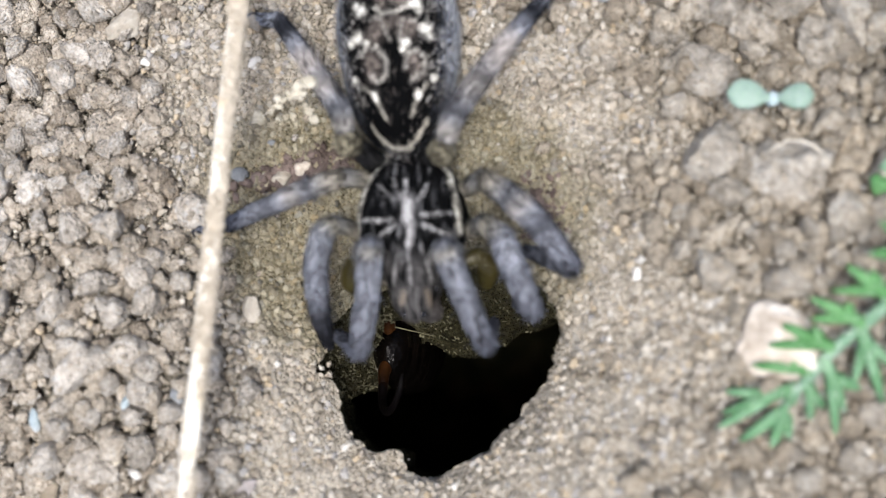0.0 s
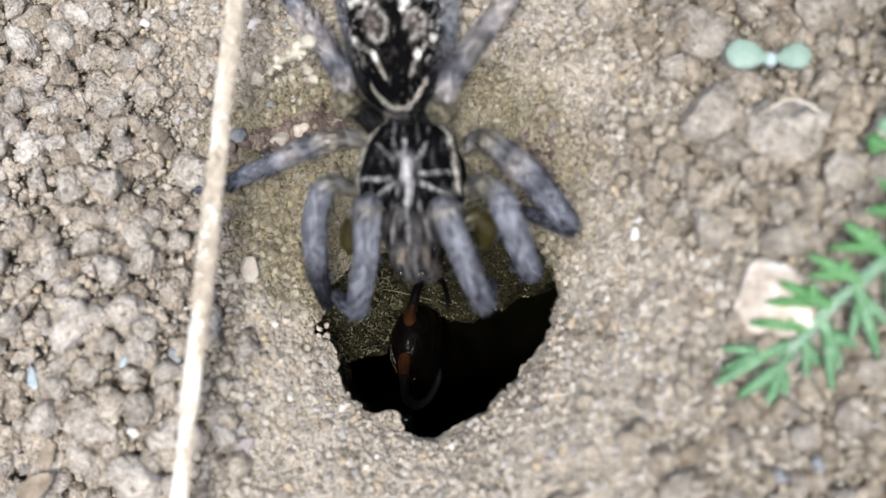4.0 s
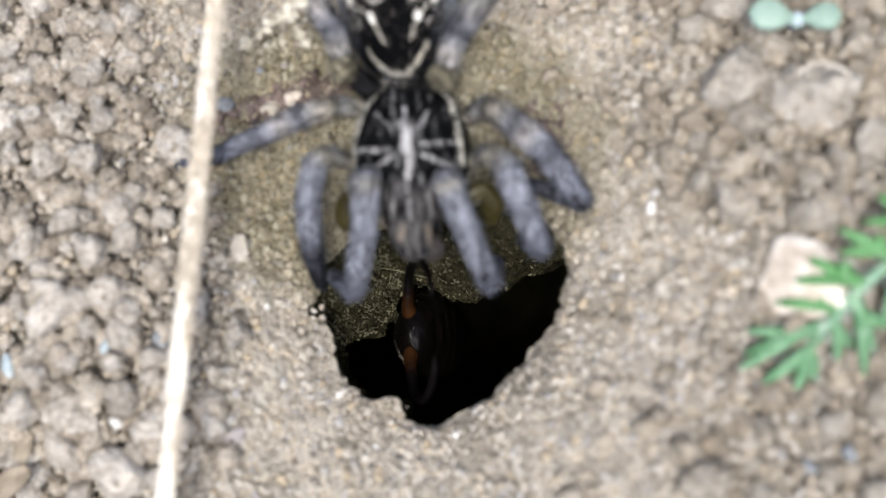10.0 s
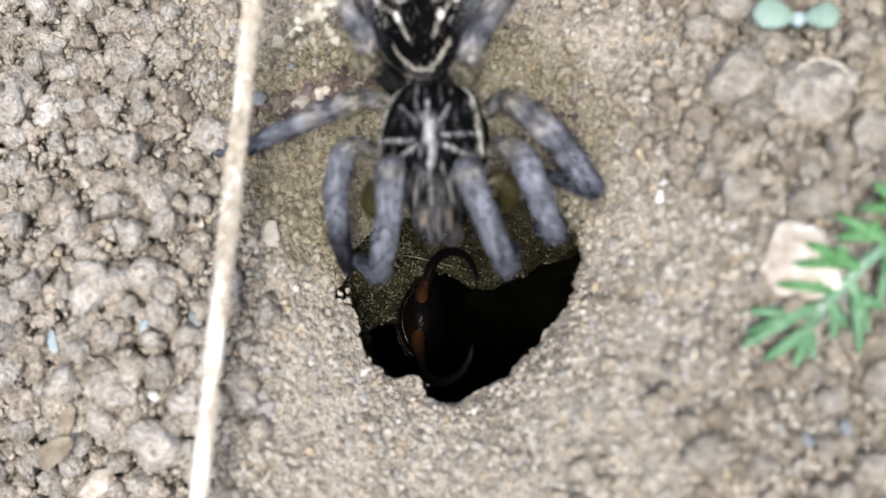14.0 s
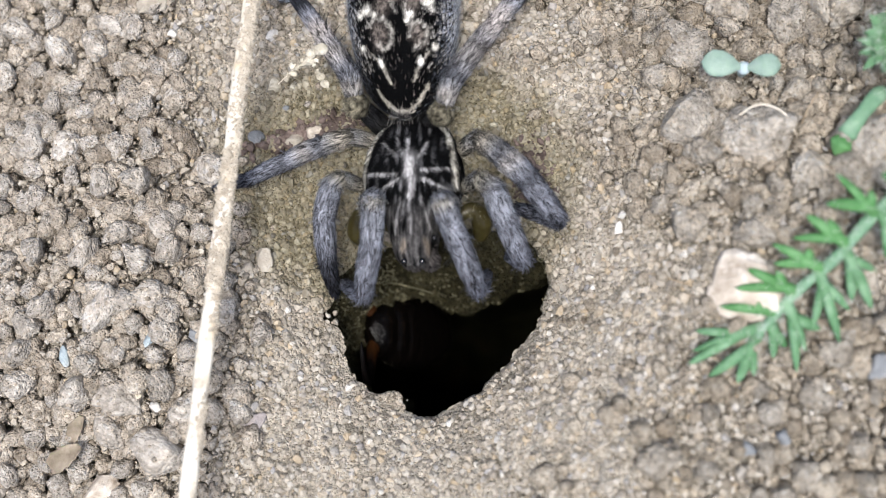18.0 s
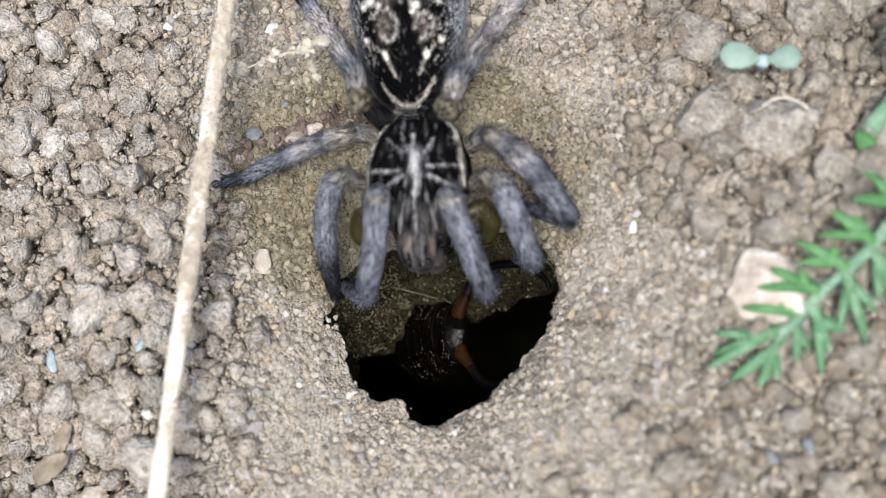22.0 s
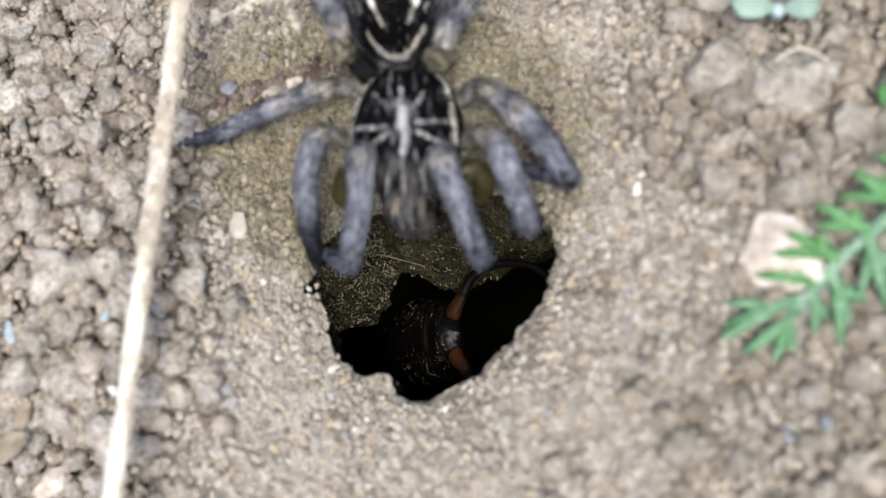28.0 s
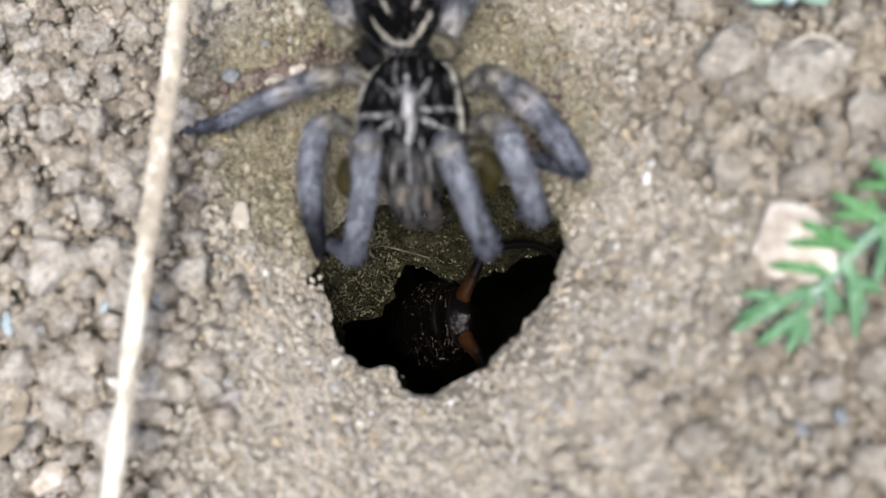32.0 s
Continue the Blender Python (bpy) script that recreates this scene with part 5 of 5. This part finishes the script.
build_feathery_leaf(
    "feathery_leaf", "pale frosted green leaf with few broad lobes above the soil", [(26.8, 25.8, 7.2), (27.3, 24.3, 7.1), (27.9, 23.0, 6.9), (29.2, 21.3, 6.4), (31.0, 19.6, 4.0), (32.4, 18.6, -0.5)],
    [((27.4, 23.9, 7.0), [(21.8, 24.9, 6.9), (25.2, 24.0, 6.7), (23.6, 25.2, 7.0)], False), ((28.0, 22.9, 6.9), [(29.7, 24.8, 7.5), (29.0, 25.6, 7.5)], False), ((29.0, 21.5, 6.5), [(31.9, 22.9, 7.0), (31.0, 22.0, 6.9)], False)], 0.55, 63, 0.55)


def build_rosette():
    """A tight rosette of young cut leaves, each a fan of small lobes."""
    rnd = random.Random(67)
    ro = thing("leaf_rosette", 31.0, 18.0, 0.4, "fuzzy green rosette of crumpled young leaves above the soil", "plant")
    mid = np.array([30.2, 17.6, 4.2])
    q, w = tube(smooth_path([(31.0, 18.0, 0.0), (30.7, 17.8, 2.0), tuple(mid)], 10), np.linspace(0.5, 0.7, 10), 10)
    part("stem", q, w, GREEN_PALE, ro, "pale stem")
    for k in range(24):
        a = k * 2.4 + rnd.uniform(-0.5, 0.5)
        out = (0.5 + 2.7 * math.sqrt((k + 0.5) / 24)) * rnd.uniform(0.75, 1.15)
        root = mid + (0.35 * math.cos(a) * out, 0.35 * math.sin(a) * out, 0.5)
        bits, spots = [], []
        for m in range(5):
            b = a + (m - 2) * 0.36 + rnd.uniform(-0.12, 0.12)
            ln = out * rnd.uniform(0.8, 1.15) - 0.12 * abs(m - 2)
            tip = mid + (ln * math.cos(b), ln * math.sin(b), 1.9 - 0.17 * out * out + rnd.uniform(-0.8, 0.6))
            bits.append(lobe(root, tip, rnd.uniform(0.40, 0.56), rnd.uniform(0.0, 0.3)))
            spots += [root + (tip - root) * u for u in (0.4, 0.7, 1.0)]
        leaf = part("leaflet", *join(bits), GREEN if out < 2.0 else FROSTED, ro, "crumpled cut leaflet")
        plant_hairs("hairs", leaf, np.array(spots), 30, 0.8, 670 + k)
    q, w = BALLS[2]
    part("bud", q * (0.3, 0.45, 0.3) + mid + (-0.3, 1.2, 2.4), w, YELLOW_BUD, ro, "pale yellow bud")


YELLOW_BUD = leaf_material("yellow_bud", (0.45, 0.43, 0.22), (0.58, 0.55, 0.32), (0.68, 0.64, 0.42))
build_rosette()


STEM = leaf_material("seedling_stem", (0.30, 0.38, 0.40), (0.36, 0.44, 0.46), (0.44, 0.51, 0.53))


def build_seedling():
    sd = thing("seedling", 20.1, 16.6, 0.2, "tiny seedling with two oval blue-green seed leaves", "seedling")
    q, w = tube(smooth_path([(20.1, 16.9, -0.6), (20.08, 16.7, 0.8), (20.08, 16.6, 1.55)], 10), np.linspace(0.34, 0.50, 10), 12)
    part("stem", q, w, STEM, sd, "pale bluish stem")
    for a, b in (((20.0, 16.64, 1.6), (17.1, 16.95, 2.1)), ((20.2, 16.62, 1.6), (22.6, 16.6, 2.1))):
        a, b = np.array(a), np.array(b)
        t = np.linspace(0, 1, 18)
        rad = 1.02 * np.interp(t, [0, 0.12, 0.3, 0.5, 0.75, 0.92, 1], [0.22, 0.32, 0.72, 0.97, 0.98, 0.62, 0.05])
        if b[0] > a[0]:
            rad *= 0.86
        path = a + (b - a) * t[:, None] + np.c_[np.zeros(18), np.zeros(18), 0.25 * np.sin(np.pi * t)]
        q, w = tube(path, rad, 18, 0.30)
        part("seed_leaf", q, w, COTYLEDON, sd, "fleshy oval seed leaf")
    return sd


build_seedling()


def build_rootlet(points, thick, label, material=None):
    q, w = tube(smooth_path(points, 40), np.full(40, thick), 7)
    return lone("rootlet", q, w, material or ROOT, label, "root", "rootlets", base=points[0])


build_rootlet([(19.4, 12.3, 0.6), (19.65, 12.9, 2.2), (21.0, 13.5, 3.0), (22.6, 12.9, 3.0), (23.5, 11.7, 2.0), (23.8, 11.5, 0.2)], 0.075, "thin white rootlet arching over the soil")
build_rootlet([(23.9, 12.0, 0.5), (24.3, 13.2, 2.0), (25.0, 14.4, 2.2), (25.3, 15.0, 0.6)], 0.07, "thin brown rootlet on the soil", BROWN_ROOT)
build_rootlet([(31.6, 1.2, 2.6), (33.0, -0.6, 3.0), (34.5, -1.4, 2.6)], 0.08, "thin pale rootlet on the soil")
build_rootlet([(13.6, 1.8, 1.2), (15.2, 1.2, 1.9), (16.6, 0.8, 1.6)], 0.06, "thin brown rootlet on the soil", BROWN_ROOT)
build_rootlet([slope_place(-9.0, 6.2, 0.1), slope_place(-7.8, 5.5, 0.5), slope_place(-5.8, 5.5, 0.5), slope_place(-4.2, 6.1, 0.2)], 0.055, "thin pale rootlet in the burrow wall", LITTER)


def build_green_shoot():
    sh = thing("green_shoot", 28.2, 12.4, 1.0, "small pale green shoot between soil clods", "shoot")
    q, w = tube(smooth_path([(30.2, 15.0, 0.6), (29.2, 14.3, 2.6), (28.0, 12.9, 3.0), (26.9, 11.4, 2.5)], 20), np.interp(np.linspace(0, 1, 20), [0, 0.4, 0.7, 1], [0.3, 0.62, 0.5, 0.7]), 12, 0.4)
    part("stem", q, w, GREEN_PALE, sh, "pale green stem")
    q, w = tube(smooth_path([(27.0, 11.3, 2.4), (26.5, 10.7, 2.4), (26.2, 10.1, 2.0)], 12), np.interp(np.linspace(0, 1, 12), [0, 0.5, 1], [0.4, 0.85, 0.2]), 12, 0.5)
    part("bud", q, w, GREEN, sh, "green bud")


build_green_shoot()


# ---- pebbles ----
def pebble_material(name, a, b, c):
    m = Mat(name, 0.75, 0.0, 0.35)
    co = m.coords()
    f = m.noise(co, 520.0, 8.0, 0.65)
    m.colour(m.ramp(f, [(0.35, a), (0.5, b), (0.66, c)]))
    m.bump(f, 0.0003)
    m.bump(m.noise(co, 4000.0, 5.0), 0.00006)
    return m.m


PEB_PALE = pebble_material("pale_pebble", (0.32, 0.26, 0.20), (0.54, 0.475, 0.40), (0.80, 0.75, 0.68))
PEB_GREY = pebble_material("grey_pebble", (0.13, 0.14, 0.15), (0.20, 0.21, 0.22), (0.30, 0.30, 0.30))
PEB_TAN = pebble_material("tan_pebble", (0.28, 0.245, 0.195), (0.39, 0.35, 0.29), (0.50, 0.46, 0.395))
PEB_WHITE = pebble_material("white_pebble", (0.48, 0.45, 0.41), (0.62, 0.60, 0.56), (0.76, 0.74, 0.72))
PEB_BLUE = pebble_material("blue_grain", (0.24, 0.28, 0.30), (0.34, 0.40, 0.42), (0.52, 0.56, 0.58))
PEB_YELLOW = pebble_material("yellow_grain", (0.38, 0.33, 0.245), (0.50, 0.445, 0.34), (0.62, 0.56, 0.45))
PEB_MAUVE = pebble_material("mauve_stone", (0.24, 0.212, 0.205), (0.31, 0.28, 0.272), (0.40, 0.365, 0.35))

PEBBLES = [  # x, y, half sizes, turn, material, words
    (20.1, 0.3, 2.75, 2.75, 1.45, 20, PEB_PALE, "pale cream angular pebble bedded in soil"),
    (-27.7, -14.6, 1.55, 1.0, 1.1, 25, PEB_PALE, "smooth light tan oval pebble on the soil"),
    (-25.0, 23.6, 1.7, 1.0, 0.9, 35, PEB_TAN, "smooth grey-beige pebble among soil clods"),
    (-15.9, 3.4, 0.8, 1.0, 0.7, 10, PEB_TAN, "small pale pebble pressed into the soil"),
    (-17.0, 2.4, 0.5, 0.45, 0.4, 0, PEB_TAN, "small pale pebble pressed into the soil"),
    (11.2, 5.3, 0.42, 0.5, 0.42, -15, PEB_WHITE, "small white quartz grain pressed into the soil"),
    (11.5, 6.3, 0.36, 0.32, 0.4, 0, PEB_WHITE, "small pale pebble pressed into the soil"),
    (-16.9, 12.9, 0.62, 0.62, 0.5, 0, PEB_GREY, "small dark grey pebble on the soil"),
    (-14.0, 12.6, 0.85, 0.75, 0.6, 0, PEB_TAN, "small pinkish pebble beside a spider leg"),
    (-12.3, 13.4, 0.7, 0.6, 0.5, 30, PEB_PALE, "small pinkish pebble beside a spider leg"),
    (28.9, -4.5, 1.1, 0.95, 0.7, 25, PEB_GREY, "dark grey pebble on gravelly soil"),
    (30.5, -9.9, 1.2, 1.15, 0.8, 0, PEB_GREY, "blue-grey pebble on gravelly soil"),
    (31.0, -7.2, 0.85, 0.45, 0.45, -15, PEB_WHITE, "white quartz pebble on gravelly soil"),
    (20.0, -10.3, 0.62, 0.5, 0.45, 0, PEB_GREY, "small rounded grey pebble on gravelly soil"),
    (22.1, -7.4, 0.5, 0.6, 0.45, 20, PEB_TAN, "small pale beige pebble on gravelly soil"),
    (-23.3, -3.4, 0.35, 0.6, 0.4, -20, PEB_BLUE, "small pale blue-green grain among soil clods"),
    (-22.8, -4.3, 0.36, 0.28, 0.3, 0, PEB_YELLOW, "small yellow quartz grain among soil clods"),
    (-24.3, -7.3, 0.4, 0.5, 0.4, 15, PEB_YELLOW, "small ochre grain among soil clods"),
    (-29.9, -4.8, 0.5, 0.8, 0.5, 10, PEB_BLUE, "small blue-grey chip between soil clods"),
    (-22.7, -8.4, 0.55, 0.42, 0.4, 0, PEB_WHITE, "small white quartz grain among soil clods"),
    (-15.4, -9.3, 1.2, 0.8, 0.3, 30, PEB_MAUVE, "flat mauve stone pressed into the packed soil"),
    (22.3, -9.4, 0.6, 0.55, 0.5, 0, PEB_GREY, "small grey pebble on gravelly soil"),
    (18.5, -8.2, 0.32, 0.28, 0.25, 0, PEB_TAN, "small pale pebble on the soil"),
    (-15.75, 20.8, 0.55, 0.42, 0.4, 25, PEB_WHITE, "small white quartz grain on the soil"),
    (-14.6, 15.1, 0.3, 0.22, 0.25, 0, PEB_GREY, "small dark chip of stone on olive soil"),
    (9.0, 24.5, 0.7, 0.3, 0.25, -10, PEB_GREY, "small mauve stone chip on the soil"),
    (-23.6, 20.8, 0.45, 0.4, 0.35, 0, PEB_WHITE, "small white quartz grain on the soil"),
    (-20.2, -2.9, 0.5, 0.75, 0.4, 20, PEB_GREY, "small blue-grey pebble among crumbs"),
    (-33.5, 27.5, 2.3, 2.0, 1.5, 0, PEB_TAN, "tan rounded pebble among soil clods"),
]


def build_pebbles():
    for i, (x, y, a, b, c, deg, mat, words) in enumerate(PEBBLES):
        v, f = rough_ball(4 if a > 1.3 else 3, 900 + i, 0.22 if a > 1.3 else 0.32, 0.12, 12 if a > 1.3 else 9, (0.62, 0.86) if a > 1.3 else (0.55, 0.82))
        v = v * (a, b, c)
        s, k = math.sin(radians(deg)), math.cos(radians(deg))
        v = v @ np.array([[k, s, 0], [-s, k, 0], [0, 0, 1]])
        z = float(bed(x, y)) + float(relief([x], [y], [clodness(x, y)])[0]) - 0.1 * float(clodness(x, y))
        lone("pebble", v + (x, y, z + c * 0.45), f, mat, words, "pebble", "pebbles", base=(x, y, z))


build_pebbles()


def build_leaf_fragment(x, y, z, length, width, turn, label, seed):
    """A torn, curled scrap of a dead leaf."""
    rnd = random.Random(seed)
    rows, cols = 14, 9
    top = []
    for i in range(rows):
        u = i / (rows - 1)
        wide = width * (0.35 + 0.65 * math.sin(math.pi * min(1, 0.15 + 0.85 * u))) * rnd.uniform(0.9, 1.1)
        for k in range(cols):
            v = k / (cols - 1) - 0.5
            lift = 0.5 * v * v * width + 0.35 * math.sin(u * 2.6) + 0.12 * noise.noise(Vector((u * 4, v * 5, seed)))
            top.append((u * length - length / 2, v * wide, lift))
    top = np.array(top)
    c, s = math.cos(radians(turn)), math.sin(radians(turn))
    top = top @ np.array([[c, s, 0], [-s, c, 0], [0, 0, 1]]) + (x, y, z)
    n = len(top)
    f = grid_faces(rows, cols, False)
    edge = [i * cols for i in range(rows)] + [(rows - 1) * cols + k for k in range(1, cols)] + [i * cols + cols - 1 for i in range(rows - 2, -1, -1)] + list(range(cols - 2, 0, -1))
    rim = [(a, b, b + n, a + n) for a, b in zip(edge, edge[1:] + edge[:1])]
    lone("leaf_fragment", np.vstack([top, top - (0, 0, 0.07)]), np.vstack([f, f[:, ::-1] + n, rim]), DEAD_LEAF, label, "dead leaf", "leaf fragments", base=(x, y, z))


DEAD_LEAF = leaf_material("dead_leaf", (0.12, 0.095, 0.065), (0.23, 0.19, 0.14), (0.36, 0.31, 0.24), 0.8)
build_leaf_fragment(-29.8, -12.3, 0.5, 2.9, 1.7, 35, "torn brown scrap of dead leaf between soil clods", 3)
build_leaf_fragment(-29.2, -10.2, 0.2, 2.2, 1.2, 65, "torn grey-brown scrap of dead leaf between soil clods", 8)


CRUMB_PALE = pebble_material("pale_crumb", (0.30, 0.27, 0.205), (0.47, 0.43, 0.345), (0.66, 0.62, 0.53))


def build_crumb_thread():
    """A thread of silk with soil crumbs on it, stuck to the spider's hind leg."""
    end, start = np.array((-10.3, 17.92, 4.3)), np.array((-15.37, 16.68, -1.0))
    th = thing("crumb_thread", *end, "thread of silk hung with small soil crumbs beside the spider", "silk thread")
    path = smooth_path([start, start * 0.6 + end * 0.4 + (0.1, 0.25, 0.0), start * 0.3 + end * 0.7 + (0.0, -0.1, 0.0), end], 30)
    q, w = tube(path, np.full(30, 0.035), 6)
    part("thread", q, w, ROOT, th, "thin silk thread")
    rnd = random.Random(4)
    for u, r in [(0.0, 0.62), (1.0, 0.52), (0.84, 0.36), (0.76, 0.4), (0.7, 0.3)] + [(0.15 + 0.75 * rnd.random(), rnd.uniform(0.13, 0.32)) for _ in range(30)]:
        v, f = rough_ball(2, rnd.randrange(999), 0.35, 0.2, 10, (0.55, 0.8))
        off = 0.0 if r > 0.5 else 0.32
        part("crumb", v * r * (1.1, 0.95, 0.9) + path[int(u * 29)] + (rnd.uniform(-off, off), rnd.uniform(-off, off), rnd.uniform(-off, off)), f, CRUMB_PALE, th, "soil crumb", smooth=False)
    # a loose spur that hangs to the ground side
    for k in range(4):
        v, f = rough_ball(2, 70 + k, 0.35, 0.2, 10, (0.55, 0.8))
        part("crumb", v * (0.2 + 0.06 * k) + path[22] + np.array((0.25, -0.45, -0.1)) * (k + 1), f, CRUMB_PALE, th, "soil crumb", smooth=False)
    return th


THREAD = build_crumb_thread()


# ---- what moves ----
def motions():
    # the straw is nudged sideways
    sx, sy, sz = STALK.location
    walk(STALK, [(t, pose(sx + d * MM, sy, sz)) for t, d in (
        (0, -0.15), (0.5, -0.16), (1, 0.11), (1.5, 0.26), (2, 0.27), (2.5, 0.27), (3, 0.09), (3.5, -0.06), (4, -0.06), (4.5, -0.04), (6.5, -0.08), (7, -0.18), (7.5, -0.24), (8, -0.33), (8.5, -0.09), (9, -0.07), (9.5, -0.05), (10, -0.05), (10.5, 0.09), (11, 0.23), (11.5, 0.07), (12, -0.07), (12.5, -0.31), (13, -0.34), (13.5, -0.13), (14, 0.03), (14.5, -0.70), (15, -1.54), (15.5, -1.55), (17.5, -1.27), (18, -0.48), (18.5, -0.06), (19, -0.03), (19.5, -0.06), (20, -0.08), (20.5, -0.10), (21, -0.08), (21.5, -1.69), (22, -2.12), (22.5, -2.69), (23, -2.65), (23.5, -2.80), (24, -2.81), (24.5, -2.87), (25, -2.90), (25.5, -2.85), (27.5, -2.82), (28, -2.69), (28.5, -2.53), (29, -2.63), (29.5, -2.61), (30, -2.41), (30.5, -2.63), (31, -2.43), (31.5, -2.49), (32, -2.71))])
    # the crumb thread swings up about its end on the leg
    tx, ty, tz = THREAD.location
    low = Vector((-5.07, -1.24, -5.3))
    swing = low.rotation_difference(Vector((-6.2, -1.0, -2.6))).to_matrix().to_4x4()
    rest = pose(tx, ty, tz)
    walk(THREAD, [(0, rest), (20, rest), (21.1, rest), (21.5, rest @ swing), (22.5, rest @ swing), (32, rest @ swing)])
    # the earwig turns about in the shaft: place in mm, then its turns
    walk(EARWIG, [(t, pose(x * MM, y * MM, z * MM, rx, ry, rz)) for t, x, y, z, rx, ry, rz in (
        (0, -7.42, 0.79, -11.50, 0, -92, -5),
        (1, -6.62, 0.18, -10.50, 0, -82, -5),
        (2, -5.89, -1.00, -10.50, 0, -78, -5),
        (3, -6.33, -0.12, -10.50, 0, -80, -5),
        (4, -5.59, -1.38, -10.50, 0, -84, -6),
        (4.5, -6.13, -2.00, -10.50, 0, -72, -2),
        (6.5, -3.73, -0.74, -11.50, 0, -48, 8),
        (7, -3.74, -0.82, -11.50, 0, -54, 8),
        (7.4, -5.75, -1.37, -11.50, 0, -84, 8),
        (8, -8.46, -1.55, -11.00, 0, -104, 8),
        (8.5, -8.59, -1.82, -11.00, 0, -102, 8),
        (8.75, -6.62, -1.92, -11.50, 0, -92, 5),
        (9, -5.66, -2.08, -10.50, 0, -84, 0),
        (9.5, -5.32, -2.09, -10.50, 0, -88, 3),
        (10, -5.24, -2.18, -10.50, 0, -92, 3),
        (11, -5.76, -1.93, -10.50, 0, -76, 0),
        (12, -5.76, -1.86, -10.50, 0, -79, -4),
        (13, -5.76, -1.84, -10.50, 0, -78, -4),
        (14, -6.35, -2.19, -10.50, 0, -75, -4),
        (15, -5.57, -2.50, -10.50, 0, -84, 3),
        (15.5, -5.83, -2.54, -10.50, 0, -88, 4),
        (17.5, -8.6, -1.9, -11.00, 0, -100, 6),
        (18, -8.7, -1.2, -12.00, 0, -106, 6),
        (18.5, -5.46, -0.43, -11.00, 0, -76, 5),
        (19, -3.36, -0.42, -11.50, 0, -50, 5),
        (20, -2.43, -0.04, -11.00, 0, -48, 0),
        (21, -1.87, -0.03, -11.50, 0, -50, 0),
        (22, -2.70, -1.04, -11.50, 0, -48, 6),
        (22.5, -3.35, -0.97, -10.50, 0, -64, 3),
        (23, -4.81, -2.15, -10.50, 0, -80, 0),
        (23.5, -7.25, -2.19, -11.50, 0, -96, 5),
        (24, -9.54, -2.15, -11.00, 0, -108, 8),
        (24.5, -5.11, -2.18, -11.50, 0, -74, 6),
        (25, -2.06, -2.52, -11.50, 0, -46, 5),
        (25.5, -2.35, -2.73, -11.50, 0, -46, 5),
        (27.5, -2.23, -2.86, -11.50, 0, -46, 5),
        (28, -2.23, -3.39, -11.50, 0, -46, 5),
        (29, -2.83, -3.36, -11.50, 0, -48, 5),
        (29.5, -4.42, -3.15, -11.50, 0, -72, 4),
        (29.75, -6.07, -2.93, -11.50, 0, -92, 6),
        (30, -8.14, -2.81, -11.00, 0, -106, 8),
        (30.2, -8.07, -2.77, -11.00, 0, -104, 8),
        (30.5, -5.10, -3.05, -11.50, 0, -76, 5),
        (31, -2.57, -2.98, -11.50, 0, -46, 5),
        (31.5, -2.58, -2.67, -11.50, 0, -46, 5),
        (32, -1.91, -2.67, -11.50, 0, -46, 5))])


motions()
